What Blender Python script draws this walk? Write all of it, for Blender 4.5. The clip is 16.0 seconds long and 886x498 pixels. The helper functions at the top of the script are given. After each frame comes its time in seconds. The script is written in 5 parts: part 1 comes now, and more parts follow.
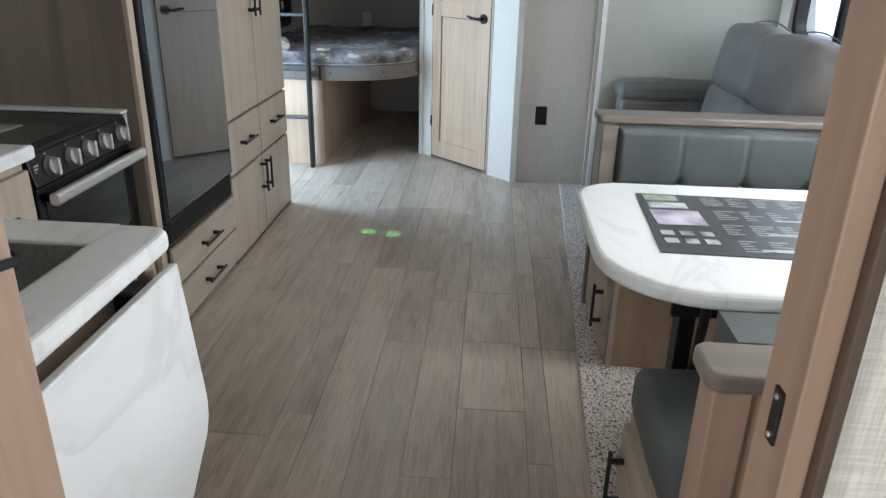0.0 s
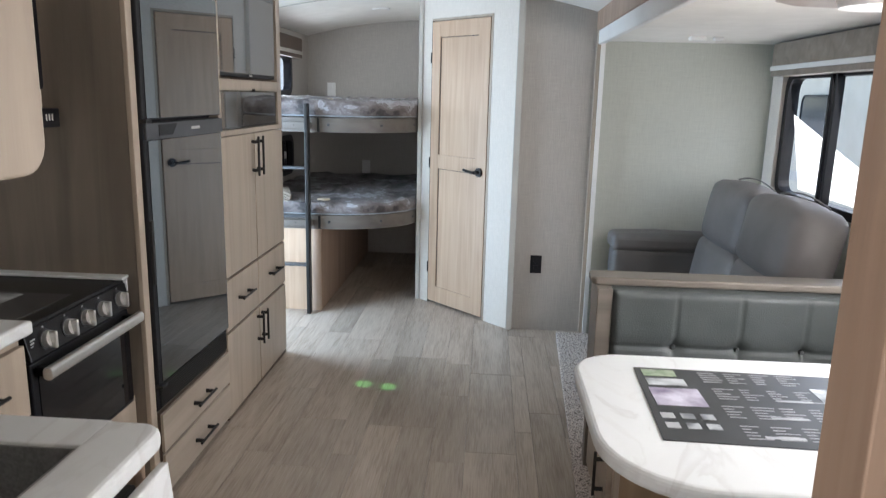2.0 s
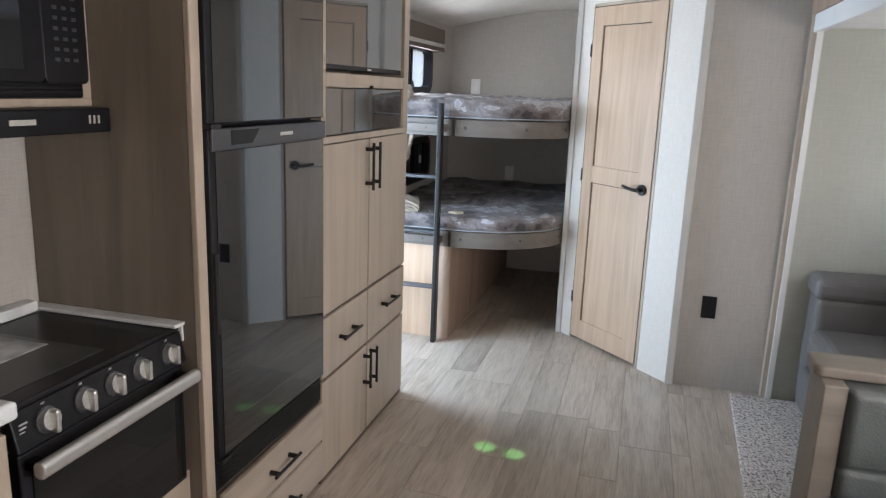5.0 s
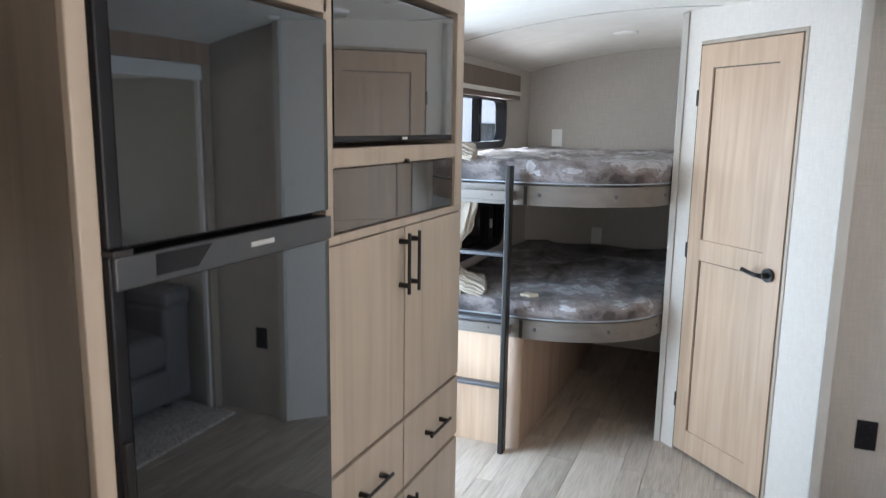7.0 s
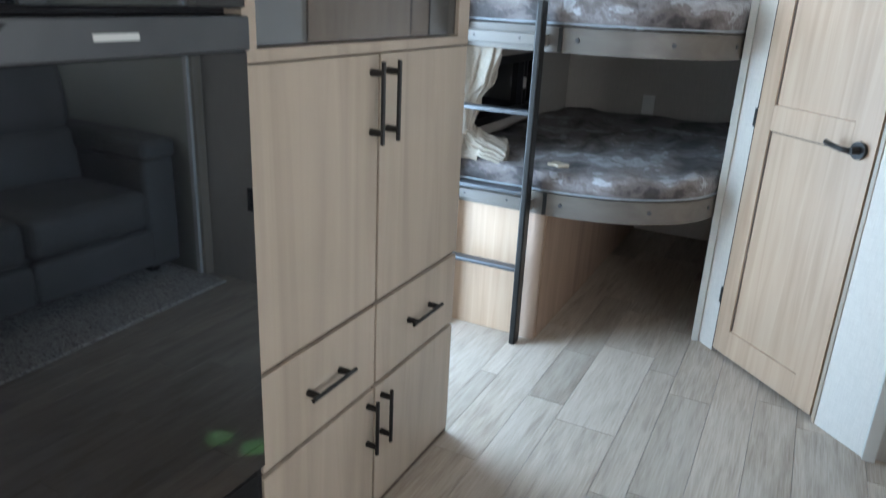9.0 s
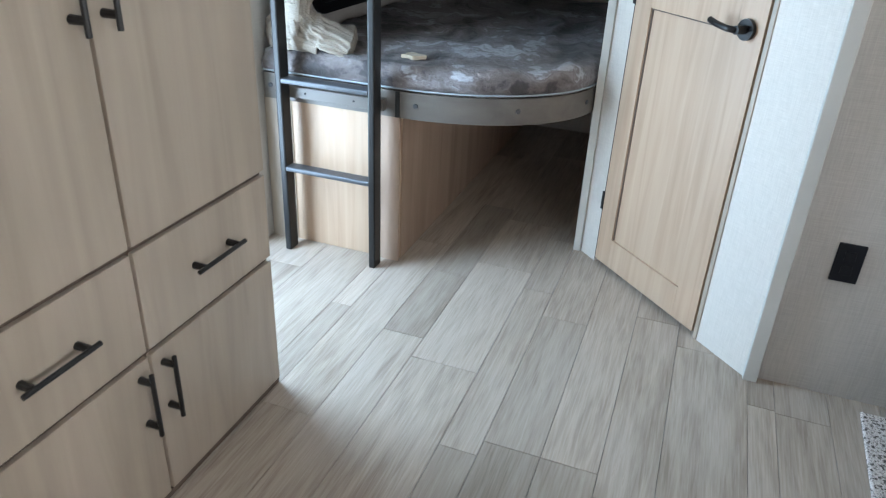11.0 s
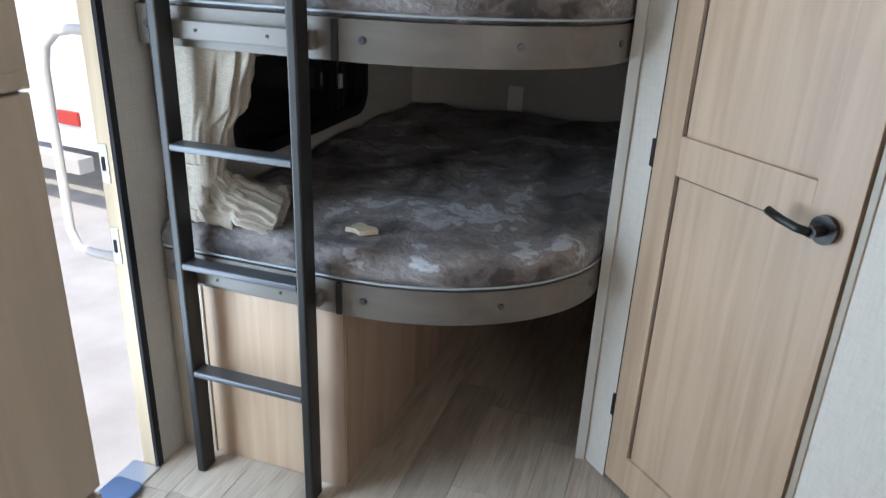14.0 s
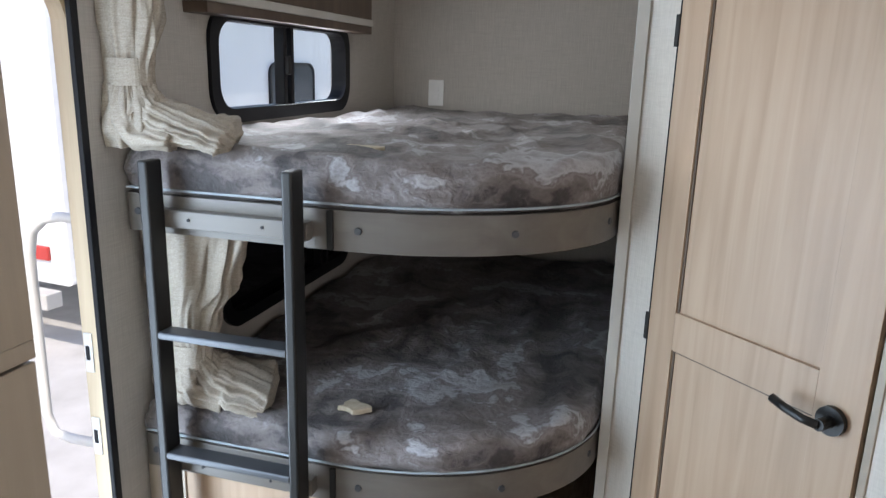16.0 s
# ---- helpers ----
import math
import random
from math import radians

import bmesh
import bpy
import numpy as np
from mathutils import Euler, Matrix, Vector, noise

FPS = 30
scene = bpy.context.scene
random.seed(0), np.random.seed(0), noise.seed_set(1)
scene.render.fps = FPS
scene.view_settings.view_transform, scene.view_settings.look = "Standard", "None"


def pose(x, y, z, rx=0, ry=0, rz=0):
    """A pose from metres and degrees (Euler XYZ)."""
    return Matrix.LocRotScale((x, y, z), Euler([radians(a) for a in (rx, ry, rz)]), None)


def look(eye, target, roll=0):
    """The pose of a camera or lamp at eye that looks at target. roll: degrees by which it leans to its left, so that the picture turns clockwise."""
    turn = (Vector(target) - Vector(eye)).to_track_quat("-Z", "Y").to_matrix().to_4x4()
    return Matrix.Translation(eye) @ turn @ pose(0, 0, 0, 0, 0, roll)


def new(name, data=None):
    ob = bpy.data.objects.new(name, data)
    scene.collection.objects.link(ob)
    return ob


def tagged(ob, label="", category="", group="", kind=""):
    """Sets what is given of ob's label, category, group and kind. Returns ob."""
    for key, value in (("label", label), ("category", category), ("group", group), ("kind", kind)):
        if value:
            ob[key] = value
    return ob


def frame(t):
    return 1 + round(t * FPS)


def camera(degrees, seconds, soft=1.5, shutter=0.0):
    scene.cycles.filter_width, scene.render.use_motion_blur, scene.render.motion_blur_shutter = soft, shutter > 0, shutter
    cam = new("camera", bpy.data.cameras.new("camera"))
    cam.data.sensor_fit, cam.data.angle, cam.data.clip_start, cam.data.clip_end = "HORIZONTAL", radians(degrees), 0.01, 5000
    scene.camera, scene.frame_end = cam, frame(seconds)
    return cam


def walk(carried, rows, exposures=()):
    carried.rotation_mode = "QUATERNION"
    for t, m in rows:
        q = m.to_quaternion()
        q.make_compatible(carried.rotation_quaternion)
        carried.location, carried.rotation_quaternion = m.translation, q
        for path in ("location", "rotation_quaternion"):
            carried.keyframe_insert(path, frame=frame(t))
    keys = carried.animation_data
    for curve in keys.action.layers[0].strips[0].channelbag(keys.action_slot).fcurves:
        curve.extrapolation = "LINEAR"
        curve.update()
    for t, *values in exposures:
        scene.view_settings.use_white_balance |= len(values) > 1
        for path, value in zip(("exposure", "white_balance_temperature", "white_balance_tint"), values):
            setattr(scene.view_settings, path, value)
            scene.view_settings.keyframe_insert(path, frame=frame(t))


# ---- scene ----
cam = camera(63.5, 16.0, soft=1.2, shutter=0.4)
PATH = [
    (0, (-0.044, 0.208, 1.332), (-0.159, 2.056, 0.574), 1.3),
    (0.5, (-0.054, 0.222, 1.362), (-0.167, 2.096, 0.672), 1.5),
    (1, (-0.043, 0.219, 1.39), (-0.161, 2.121, 0.782), 1.4),
    (1.5, (-0.049, 0.228, 1.417), (-0.162, 2.158, 0.902), 1.5),
    (2, (-0.054, 0.239, 1.451), (-0.171, 2.191, 1.033), 1.4),
    (2.5, (-0.056, 0.254, 1.481), (-0.201, 2.217, 1.126), 1.0),
    (3, (-0.056, 0.364, 1.477), (-0.259, 2.325, 1.142), 0.7),
    (3.5, (-0.061, 0.548, 1.464), (-0.349, 2.496, 1.112), 0.7),
    (4, (-0.047, 0.659, 1.472), (-0.412, 2.584, 1.075), 1.3),
    (4.2, (-0.068, 0.702, 1.46), (-0.467, 2.618, 1.049), 1.5),
    (6.3, (-0.162, 1.425, 1.475), (-0.833, 3.259, 1.043), 1.7),
    (6.5, (-0.183, 1.498, 1.499), (-0.882, 3.327, 1.091), 1.5),
    (7, (-0.241, 1.678, 1.561), (-0.997, 3.498, 1.22), 0.9),
    (7.5, (-0.216, 1.869, 1.636), (-1.044, 3.664, 1.329), 0.7),
    (8, (-0.179, 1.994, 1.607), (-1.039, 3.761, 1.236), 1.3),
    (8.5, (-0.226, 2.084, 1.491), (-1.091, 3.816, 0.991), 2.0),
    (9, (-0.288, 2.185, 1.392), (-1.118, 3.876, 0.72), 2.8),
    (9.5, (-0.265, 2.253, 1.291), (-1.033, 3.902, 0.461), 3.0),
    (10, (-0.203, 2.431, 1.232), (-0.865, 4.086, 0.325), 3.5),
    (10.2, (-0.137, 2.481, 1.264), (-0.781, 4.134, 0.34), 3.2),
    (12.3, (-0.33, 3.026, 1.336), (-0.839, 4.726, 0.413), 2.8),
    (12.5, (-0.321, 3.094, 1.328), (-0.833, 4.807, 0.432), 2.8),
    (13, (-0.29, 3.249, 1.358), (-0.833, 4.973, 0.503), 3.0),
    (13.5, (-0.319, 3.34, 1.394), (-0.891, 5.069, 0.567), 2.8),
    (14, (-0.408, 3.39, 1.437), (-0.977, 5.147, 0.67), 2.5),
    (14.5, (-0.474, 3.419, 1.504), (-1.019, 5.199, 0.774), 2.6),
    (15, (-0.519, 3.416, 1.558), (-1.043, 5.228, 0.896), 2.4),
    (15.5, (-0.516, 3.426, 1.606), (-1.044, 5.262, 1.014), 1.7),
    (16, (-0.498, 3.441, 1.607), (-1.021, 5.307, 1.113), 1.7),
]
walk(cam, [(t, look(eye, target, roll)) for t, eye, target, roll in PATH],
     [(0, 1.5, 5950, 8), (3.5, 1.4, 6450, 16), (6.5, 1.48, 6450, 15), (8, 1.46, 6300, 12), (9, 1.45, 5850, 8), (10, 1.62, 5850, 8), (12.5, 1.28, 6250, 11), (14, 0.98, 6550, 13), (16, 0.97, 6650, 15)])

# ---- world, sun and daylight ----
world = bpy.data.worlds.new("sky")
scene.world = world
world.use_nodes = True
wn = world.node_tree.nodes
sky = wn.new("ShaderNodeTexSky")
sky.sky_type, sky.sun_disc = "NISHITA", False
sky.sun_elevation, sky.sun_rotation = radians(50), radians(180)
world.node_tree.links.new(sky.outputs[0], wn["Background"].inputs[0])
wn["Background"].inputs[1].default_value = 0.15
sun = new("sun", bpy.data.lights.new("sun", "SUN"))
sun.data.energy, sun.data.angle, sun.data.color = 2.0, radians(0.6), (1, 0.95, 0.87)
sun.matrix_world = look((0, 0, 0), (-0.06, 0.62, -0.78))


def area_lamp(eye, target, w, h, watts, colour):
    """An area lamp: sky light that stands in an opening, or added fill."""
    ob = new("area_lamp", bpy.data.lights.new("area_lamp", "AREA"))
    ob.data.shape, ob.data.size, ob.data.size_y = "RECTANGLE", w, h
    ob.data.energy, ob.data.color = watts, colour
    ob.matrix_world = look(eye, target)


# lamp in the bedroom end window, assumed and never in view
area_lamp((0.0, -2.13, 1.35), (0.0, 0, 1.25), 1.3, 0.6, 9, (1, 0.97, 0.94))
# fill lamp added at the bedroom side wall, where no window is built
area_lamp((-1.68, -0.55, 1.35), (0, -0.2, 1.2), 0.9, 0.6, 12, (1, 0.99, 0.98))
# lamps in the openings: unseen dinette window, sofa window, entry, upper bunk window
area_lamp((1.62, 1.85, 1.28), (0, 1.9, 1.1), 1.2, 0.6, 14, (1, 0.97, 0.94))
area_lamp((1.62, 3.82, 1.28), (0, 3.9, 1.0), 1.15, 0.6, 1.5, (1, 0.98, 0.95))
area_lamp((-1.80, 4.30, 0.92), (0.0, 4.36, 0.75), 0.46, 1.6, 15.5, (0.6, 0.81, 1))
area_lamp((-1.672, 5.72, 1.59), (-0.9, 5.75, 1.45), 0.8, 0.25, 2.7, (0.86, 0.95, 1))
# green spots added under the bare ceiling for the small glow on the floor
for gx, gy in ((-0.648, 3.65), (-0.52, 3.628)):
    spot = new("green_glow_spot", bpy.data.lights.new("green_glow_spot", "SPOT"))
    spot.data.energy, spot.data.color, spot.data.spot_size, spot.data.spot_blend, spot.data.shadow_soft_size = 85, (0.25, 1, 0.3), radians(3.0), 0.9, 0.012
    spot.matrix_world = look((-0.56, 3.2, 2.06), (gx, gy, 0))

# ---- materials ----


def material(name, base, rough=0.6, metal=0.0, ramp=None, scale=(1, 1, 1), noise_scale=6.0, detail=6.0, distort=0.0,
             bump=0.0, bump_scale=60.0, bump_depth=0.004, vary=0.0, coat=0.0, rough_var=0.0, bump_stretch=None, spots=None):
    """A procedural material: two scales of noise between colours, roughness variation, fine relief, tone by object."""
    m = bpy.data.materials.new(name)
    m.use_nodes = True
    nt = m.node_tree
    n, l = nt.nodes, nt.links
    p = n["Principled BSDF"]
    p.inputs["Base Color"].default_value = (*base, 1)
    p.inputs["Roughness"].default_value = rough
    p.inputs["Metallic"].default_value = metal
    p.inputs["Coat Weight"].default_value = coat
    tc = n.new("ShaderNodeTexCoord")
    geo_out = tc.outputs["Object"]
    if vary:
        info = n.new("ShaderNodeObjectInfo")
        shift = n.new("ShaderNodeVectorMath")
        shift.operation = "MULTIPLY_ADD"
        comb = n.new("ShaderNodeCombineXYZ")
        for i in range(3):
            l.new(info.outputs["Random"], comb.inputs[i])
        l.new(comb.outputs[0], shift.inputs[0])
        shift.inputs[1].default_value = (17, 31, 9)
        l.new(tc.outputs["Object"], shift.inputs[2])
        geo_out = shift.outputs[0]
    mp = n.new("ShaderNodeMapping")
    mp.inputs["Scale"].default_value = scale
    l.new(geo_out, mp.inputs[0])
    if ramp:
        nz = n.new("ShaderNodeTexNoise")
        nz.inputs["Scale"].default_value, nz.inputs["Detail"].default_value = noise_scale, detail
        nz.inputs["Distortion"].default_value = distort
        l.new(mp.outputs[0], nz.inputs[0])
        cr = n.new("ShaderNodeValToRGB")
        while len(cr.color_ramp.elements) < len(ramp):
            cr.color_ramp.elements.new(0.5)
        for e, (pos, c) in zip(cr.color_ramp.elements, ramp):
            e.position, e.color = pos, (*c, 1)
        l.new(nz.outputs[0], cr.inputs[0])
        out = cr.outputs[0]
        # large, faint cloudiness
        big = n.new("ShaderNodeTexNoise")
        big.inputs["Scale"].default_value, big.inputs["Detail"].default_value = 1.7, 3
        l.new(geo_out, big.inputs[0])
        hsv = n.new("ShaderNodeHueSaturation")
        mr = n.new("ShaderNodeMapRange")
        mr.inputs[3].default_value, mr.inputs[4].default_value = 0.88, 1.12
        l.new(big.outputs[0], mr.inputs[0])
        val = mr.outputs[0]
        if vary:
            mv = n.new("ShaderNodeMapRange")
            mv.inputs[3].default_value, mv.inputs[4].default_value = 1 - vary, 1 + vary
            l.new(info.outputs["Random"], mv.inputs[0])
            mul = n.new("ShaderNodeMath")
            mul.operation = "MULTIPLY"
            l.new(val, mul.inputs[0])
            l.new(mv.outputs[0], mul.inputs[1])
            val = mul.outputs[0]
        l.new(val, hsv.inputs["Value"])
        l.new(out, hsv.inputs["Color"])
        l.new(hsv.outputs[0], p.inputs["Base Color"])
        if rough_var:
            rr = n.new("ShaderNodeMapRange")
            rr.inputs[3].default_value, rr.inputs[4].default_value = rough - rough_var, rough + rough_var
            l.new(nz.outputs[0], rr.inputs[0])
            l.new(rr.outputs[0], p.inputs["Roughness"])
    if bump:
        bz = n.new("ShaderNodeTexNoise")
        bz.inputs["Scale"].default_value, bz.inputs["Detail"].default_value = bump_scale, 4
        if bump_stretch:
            bm2 = n.new("ShaderNodeMapping")
            bm2.inputs["Scale"].default_value = bump_stretch
            l.new(geo_out, bm2.inputs[0])
            l.new(bm2.outputs[0], bz.inputs[0])
        else:
            l.new(geo_out, bz.inputs[0])
        bp = n.new("ShaderNodeBump")
        bp.inputs["Strength"].default_value, bp.inputs["Distance"].default_value = bump, bump_depth
        l.new(bz.outputs[0], bp.inputs["Height"])
        l.new(bp.outputs[0], p.inputs["Normal"])
    return m


def wood(name, dark, mid, light, axis="z", rough=0.5, vary=0.0, bump=0.12, coat=0.0, fine=1.0):
    """Long grain along one axis."""
    s = {"x": (0.7, 9, 9), "y": (9, 0.7, 9), "z": (9, 9, 0.7)}[axis]
    s = tuple(v * (fine if v > 1 else fine ** 0.5) for v in s)
    f = {"x": (0.04, 1, 1), "y": (1, 0.04, 1), "z": (1, 1, 0.04)}[axis]
    return material(name, mid, rough, ramp=[(0.28, dark), (0.5, mid), (0.72, light)], scale=s, noise_scale=1.6,
                    detail=9, distort=0.7, bump=bump, bump_scale=120, bump_stretch=f, vary=vary, coat=coat, rough_var=0.08)


def weave(name, base, thread, a, b, rough=0.75, strength=0.25):
    """Wallpaper with fine crossed threads."""
    m = material(name, base, rough)
    n, l = m.node_tree.nodes, m.node_tree.links
    p = n["Principled BSDF"]
    tc = n.new("ShaderNodeTexCoord")
    heights = []
    for s in (a, b):
        mp = n.new("ShaderNodeMapping")
        mp.inputs["Scale"].default_value = s
        nz = n.new("ShaderNodeTexNoise")
        nz.inputs["Scale"].default_value, nz.inputs["Detail"].default_value = 1.0, 5
        l.new(tc.outputs["Object"], mp.inputs[0])
        l.new(mp.outputs[0], nz.inputs[0])
        heights.append(nz.outputs[0])
    add = n.new("ShaderNodeMath")
    l.new(heights[0], add.inputs[0])
    l.new(heights[1], add.inputs[1])
    cr = n.new("ShaderNodeValToRGB")
    cr.color_ramp.elements[0].position, cr.color_ramp.elements[0].color = 0.35, (*thread, 1)
    cr.color_ramp.elements[1].position, cr.color_ramp.elements[1].color = 0.65, (*base, 1)
    half = n.new("ShaderNodeMath")
    half.operation = "MULTIPLY"
    half.inputs[1].default_value = 0.5
    l.new(add.outputs[0], half.inputs[0])
    l.new(half.outputs[0], cr.inputs[0])
    l.new(cr.outputs[0], p.inputs["Base Color"])
    bp = n.new("ShaderNodeBump")
    bp.inputs["Strength"].default_value, bp.inputs["Distance"].default_value = strength, 0.002
    l.new(half.outputs[0], bp.inputs["Height"])
    l.new(bp.outputs[0], p.inputs["Normal"])
    return m


def plank_material():
    """Vinyl plank: fine broken grain inside soft bands, each plank with its own tone."""
    m = material("grey_brown_vinyl_plank", (0.36, 0.3, 0.25), 0.34)
    n, l = m.node_tree.nodes, m.node_tree.links
    p = n["Principled BSDF"]
    tc, info = n.new("ShaderNodeTexCoord"), n.new("ShaderNodeObjectInfo")
    shift = n.new("ShaderNodeVectorMath")
    shift.operation = "MULTIPLY_ADD"
    l.new(info.outputs["Random"], shift.inputs[0])
    shift.inputs[1].default_value = (37, 61, 9)
    l.new(tc.outputs["Object"], shift.inputs[2])
    total = None
    for scale, weight, bend in (((7, 1.1, 1), 0.32, 1.5), ((34, 3.0, 1), 0.31, 0.8), ((190, 9, 1), 0.37, 0.4)):
        mp, nz = n.new("ShaderNodeMapping"), n.new("ShaderNodeTexNoise")
        mp.inputs["Scale"].default_value = scale
        nz.inputs["Scale"].default_value, nz.inputs["Detail"].default_value, nz.inputs["Distortion"].default_value = 1.0, 5, bend
        l.new(shift.outputs[0], mp.inputs[0])
        l.new(mp.outputs[0], nz.inputs[0])
        mad = n.new("ShaderNodeMath")
        mad.operation = "MULTIPLY_ADD"
        l.new(nz.outputs[0], mad.inputs[0])
        mad.inputs[1].default_value, mad.inputs[2].default_value = weight, 0.0
        if total is not None:
            l.new(total, mad.inputs[2])
        total = mad.outputs[0]
    cr = n.new("ShaderNodeValToRGB")
    cr.color_ramp.elements.new(0.5)
    for e, (pos, c) in zip(cr.color_ramp.elements, ((0.36, (0.275, 0.217, 0.167)), (0.5, (0.40, 0.332, 0.268)), (0.64, (0.49, 0.42, 0.35)))):
        e.position, e.color = pos, (*c, 1)
    l.new(total, cr.inputs[0])
    tone, hsv = n.new("ShaderNodeMapRange"), n.new("ShaderNodeHueSaturation")
    tone.inputs[3].default_value, tone.inputs[4].default_value = 0.84, 1.16
    l.new(info.outputs["Random"], tone.inputs[0])
    l.new(tone.outputs[0], hsv.inputs["Value"])
    l.new(cr.outputs[0], hsv.inputs["Color"])
    l.new(hsv.outputs[0], p.inputs["Base Color"])
    rr = n.new("ShaderNodeMapRange")
    rr.inputs[1].default_value, rr.inputs[2].default_value = 0.35, 0.65
    rr.inputs[3].default_value, rr.inputs[4].default_value = 0.42, 0.27
    l.new(total, rr.inputs[0])
    l.new(rr.outputs[0], p.inputs["Roughness"])
    bp = n.new("ShaderNodeBump")
    bp.inputs["Strength"].default_value, bp.inputs["Distance"].default_value = 0.3, 0.003
    l.new(total, bp.inputs["Height"])
    l.new(bp.outputs[0], p.inputs["Normal"])
    return m


def plush_material():
    """Brushed plush: large soft patches, nap strokes with hard edges, and fluff."""
    m = material("plush_blanket", (0.2, 0.17, 0.16), 0.7)
    n, l = m.node_tree.nodes, m.node_tree.links
    p = n["Principled BSDF"]
    p.inputs["Sheen Weight"].default_value = 0.12
    tc = n.new("ShaderNodeTexCoord")
    total, relief = None, None
    for scale, weight, bend, depth in (((2.6, 2.0, 3), 0.62, 1.4, 0.0), ((7, 10, 12), 0.24, 0.9, 0.55), ((26, 40, 40), 0.09, 1.0, 0.35), ((110, 90, 110), 0.05, 0.2, 0.12)):
        mp, nz = n.new("ShaderNodeMapping"), n.new("ShaderNodeTexNoise")
        mp.inputs["Scale"].default_value = scale
        nz.inputs["Scale"].default_value, nz.inputs["Detail"].default_value, nz.inputs["Distortion"].default_value = 1.0, 4, bend
        l.new(tc.outputs["Object"], mp.inputs[0])
        l.new(mp.outputs[0], nz.inputs[0])
        a, b = n.new("ShaderNodeMath"), n.new("ShaderNodeMath")
        a.operation = b.operation = "MULTIPLY_ADD"
        for node, k, prev in ((a, weight, total), (b, depth, relief)):
            l.new(nz.outputs[0], node.inputs[0])
            node.inputs[1].default_value, node.inputs[2].default_value = k, 0.0
            if prev is not None:
                l.new(prev, node.inputs[2])
        total, relief = a.outputs[0], b.outputs[0]
    cr = n.new("ShaderNodeValToRGB")
    # nap pattern, with bluish-white highlights painted in at the 0.565 stop
    stops = ((0.36, (0.028, 0.023, 0.024)), (0.43, (0.06, 0.05, 0.05)), (0.455, (0.125, 0.104, 0.10)), (0.495, (0.17, 0.145, 0.14)),
             (0.515, (0.235, 0.212, 0.212)), (0.535, (0.16, 0.137, 0.132)), (0.565, (0.42, 0.415, 0.44)), (0.62, (0.26, 0.24, 0.245)))
    while len(cr.color_ramp.elements) < len(stops):
        cr.color_ramp.elements.new(0.5)
    for e, (pos, c) in zip(cr.color_ramp.elements, stops):
        e.position, e.color = pos, (*c, 1)
    l.new(total, cr.inputs[0])
    l.new(cr.outputs[0], p.inputs["Base Color"])
    bp = n.new("ShaderNodeBump")
    bp.inputs["Strength"].default_value, bp.inputs["Distance"].default_value = 0.8, 0.022
    l.new(relief, bp.inputs["Height"])
    l.new(bp.outputs[0], p.inputs["Normal"])
    return m


PLANK = plank_material()
PLUSH = plush_material()
CAB = wood("greige_cabinet_wood", (0.32, 0.26, 0.20), (0.39, 0.32, 0.25), (0.44, 0.365, 0.29), "z", 0.42)
CAB_Y = wood("greige_cabinet_wood_flat", (0.30, 0.245, 0.19), (0.40, 0.335, 0.27), (0.47, 0.40, 0.325), "y", 0.42)
CAB_X = wood("greige_trim_wood", (0.19, 0.155, 0.125), (0.26, 0.215, 0.175), (0.32, 0.27, 0.225), "x", 0.42)
# brown frame wood, also used to darken gaps and grooves
DARKWOOD = wood("brown_frame_and_gap_wood", (0.07, 0.045, 0.032), (0.10, 0.068, 0.048), (0.135, 0.092, 0.066), "z", 0.45)
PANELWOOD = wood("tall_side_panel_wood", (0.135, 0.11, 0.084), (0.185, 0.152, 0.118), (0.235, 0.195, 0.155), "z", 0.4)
CAPWOOD = wood("grey_brown_cap_wood", (0.135, 0.115, 0.095), (0.18, 0.155, 0.13), (0.225, 0.195, 0.165), "x", 0.38)
# bench box wood, its golden tone holds the warm light under the table
LITBENCHWOOD = wood("warm_lit_bench_wood", (0.24, 0.165, 0.095), (0.31, 0.215, 0.13), (0.37, 0.265, 0.165), "z", 0.45)
DOORWOOD = wood("tan_door_wood", (0.415, 0.28, 0.185), (0.475, 0.33, 0.224), (0.525, 0.374, 0.26), "z", 0.45, fine=2.2)
JAMBWOOD = wood("pinkish_jamb_wood", (0.27, 0.18, 0.125), (0.36, 0.25, 0.18), (0.42, 0.30, 0.225), "z", 0.5)
SEAM = material("plank_joint", (0.19, 0.16, 0.13), 0.6, ramp=[(0.3, (0.17, 0.14, 0.115)), (0.7, (0.22, 0.185, 0.15))])
WALL = weave("greige_wallpaper", (0.49, 0.455, 0.415), (0.40, 0.37, 0.335), (260, 260, 12), (14, 14, 420))
WALLPALE = weave("pale_wallpaper", (0.70, 0.645, 0.58), (0.60, 0.55, 0.49), (300, 300, 22), (30, 30, 420))
FABRICWALL = weave("woven_wallpaper", (0.78, 0.755, 0.70), (0.52, 0.485, 0.43), (420, 420, 18), (18, 18, 520), strength=0.4)
SLIDEWALL = weave("slide_wallpaper", (0.55, 0.56, 0.50), (0.47, 0.48, 0.43), (260, 260, 12), (14, 14, 380))
CEIL = material("white_ceiling_board", (0.79, 0.755, 0.70), 0.6, ramp=[(0.3, (0.76, 0.725, 0.67)), (0.7, (0.82, 0.785, 0.73))], noise_scale=9, bump=0.08)
TRIMGREY = material("greige_trim", (0.50, 0.48, 0.44), 0.5, ramp=[(0.3, (0.47, 0.45, 0.41)), (0.7, (0.53, 0.51, 0.47))])
WHITE = material("white_plastic", (0.78, 0.77, 0.75), 0.4, ramp=[(0.3, (0.75, 0.74, 0.72)), (0.7, (0.8, 0.79, 0.77))])
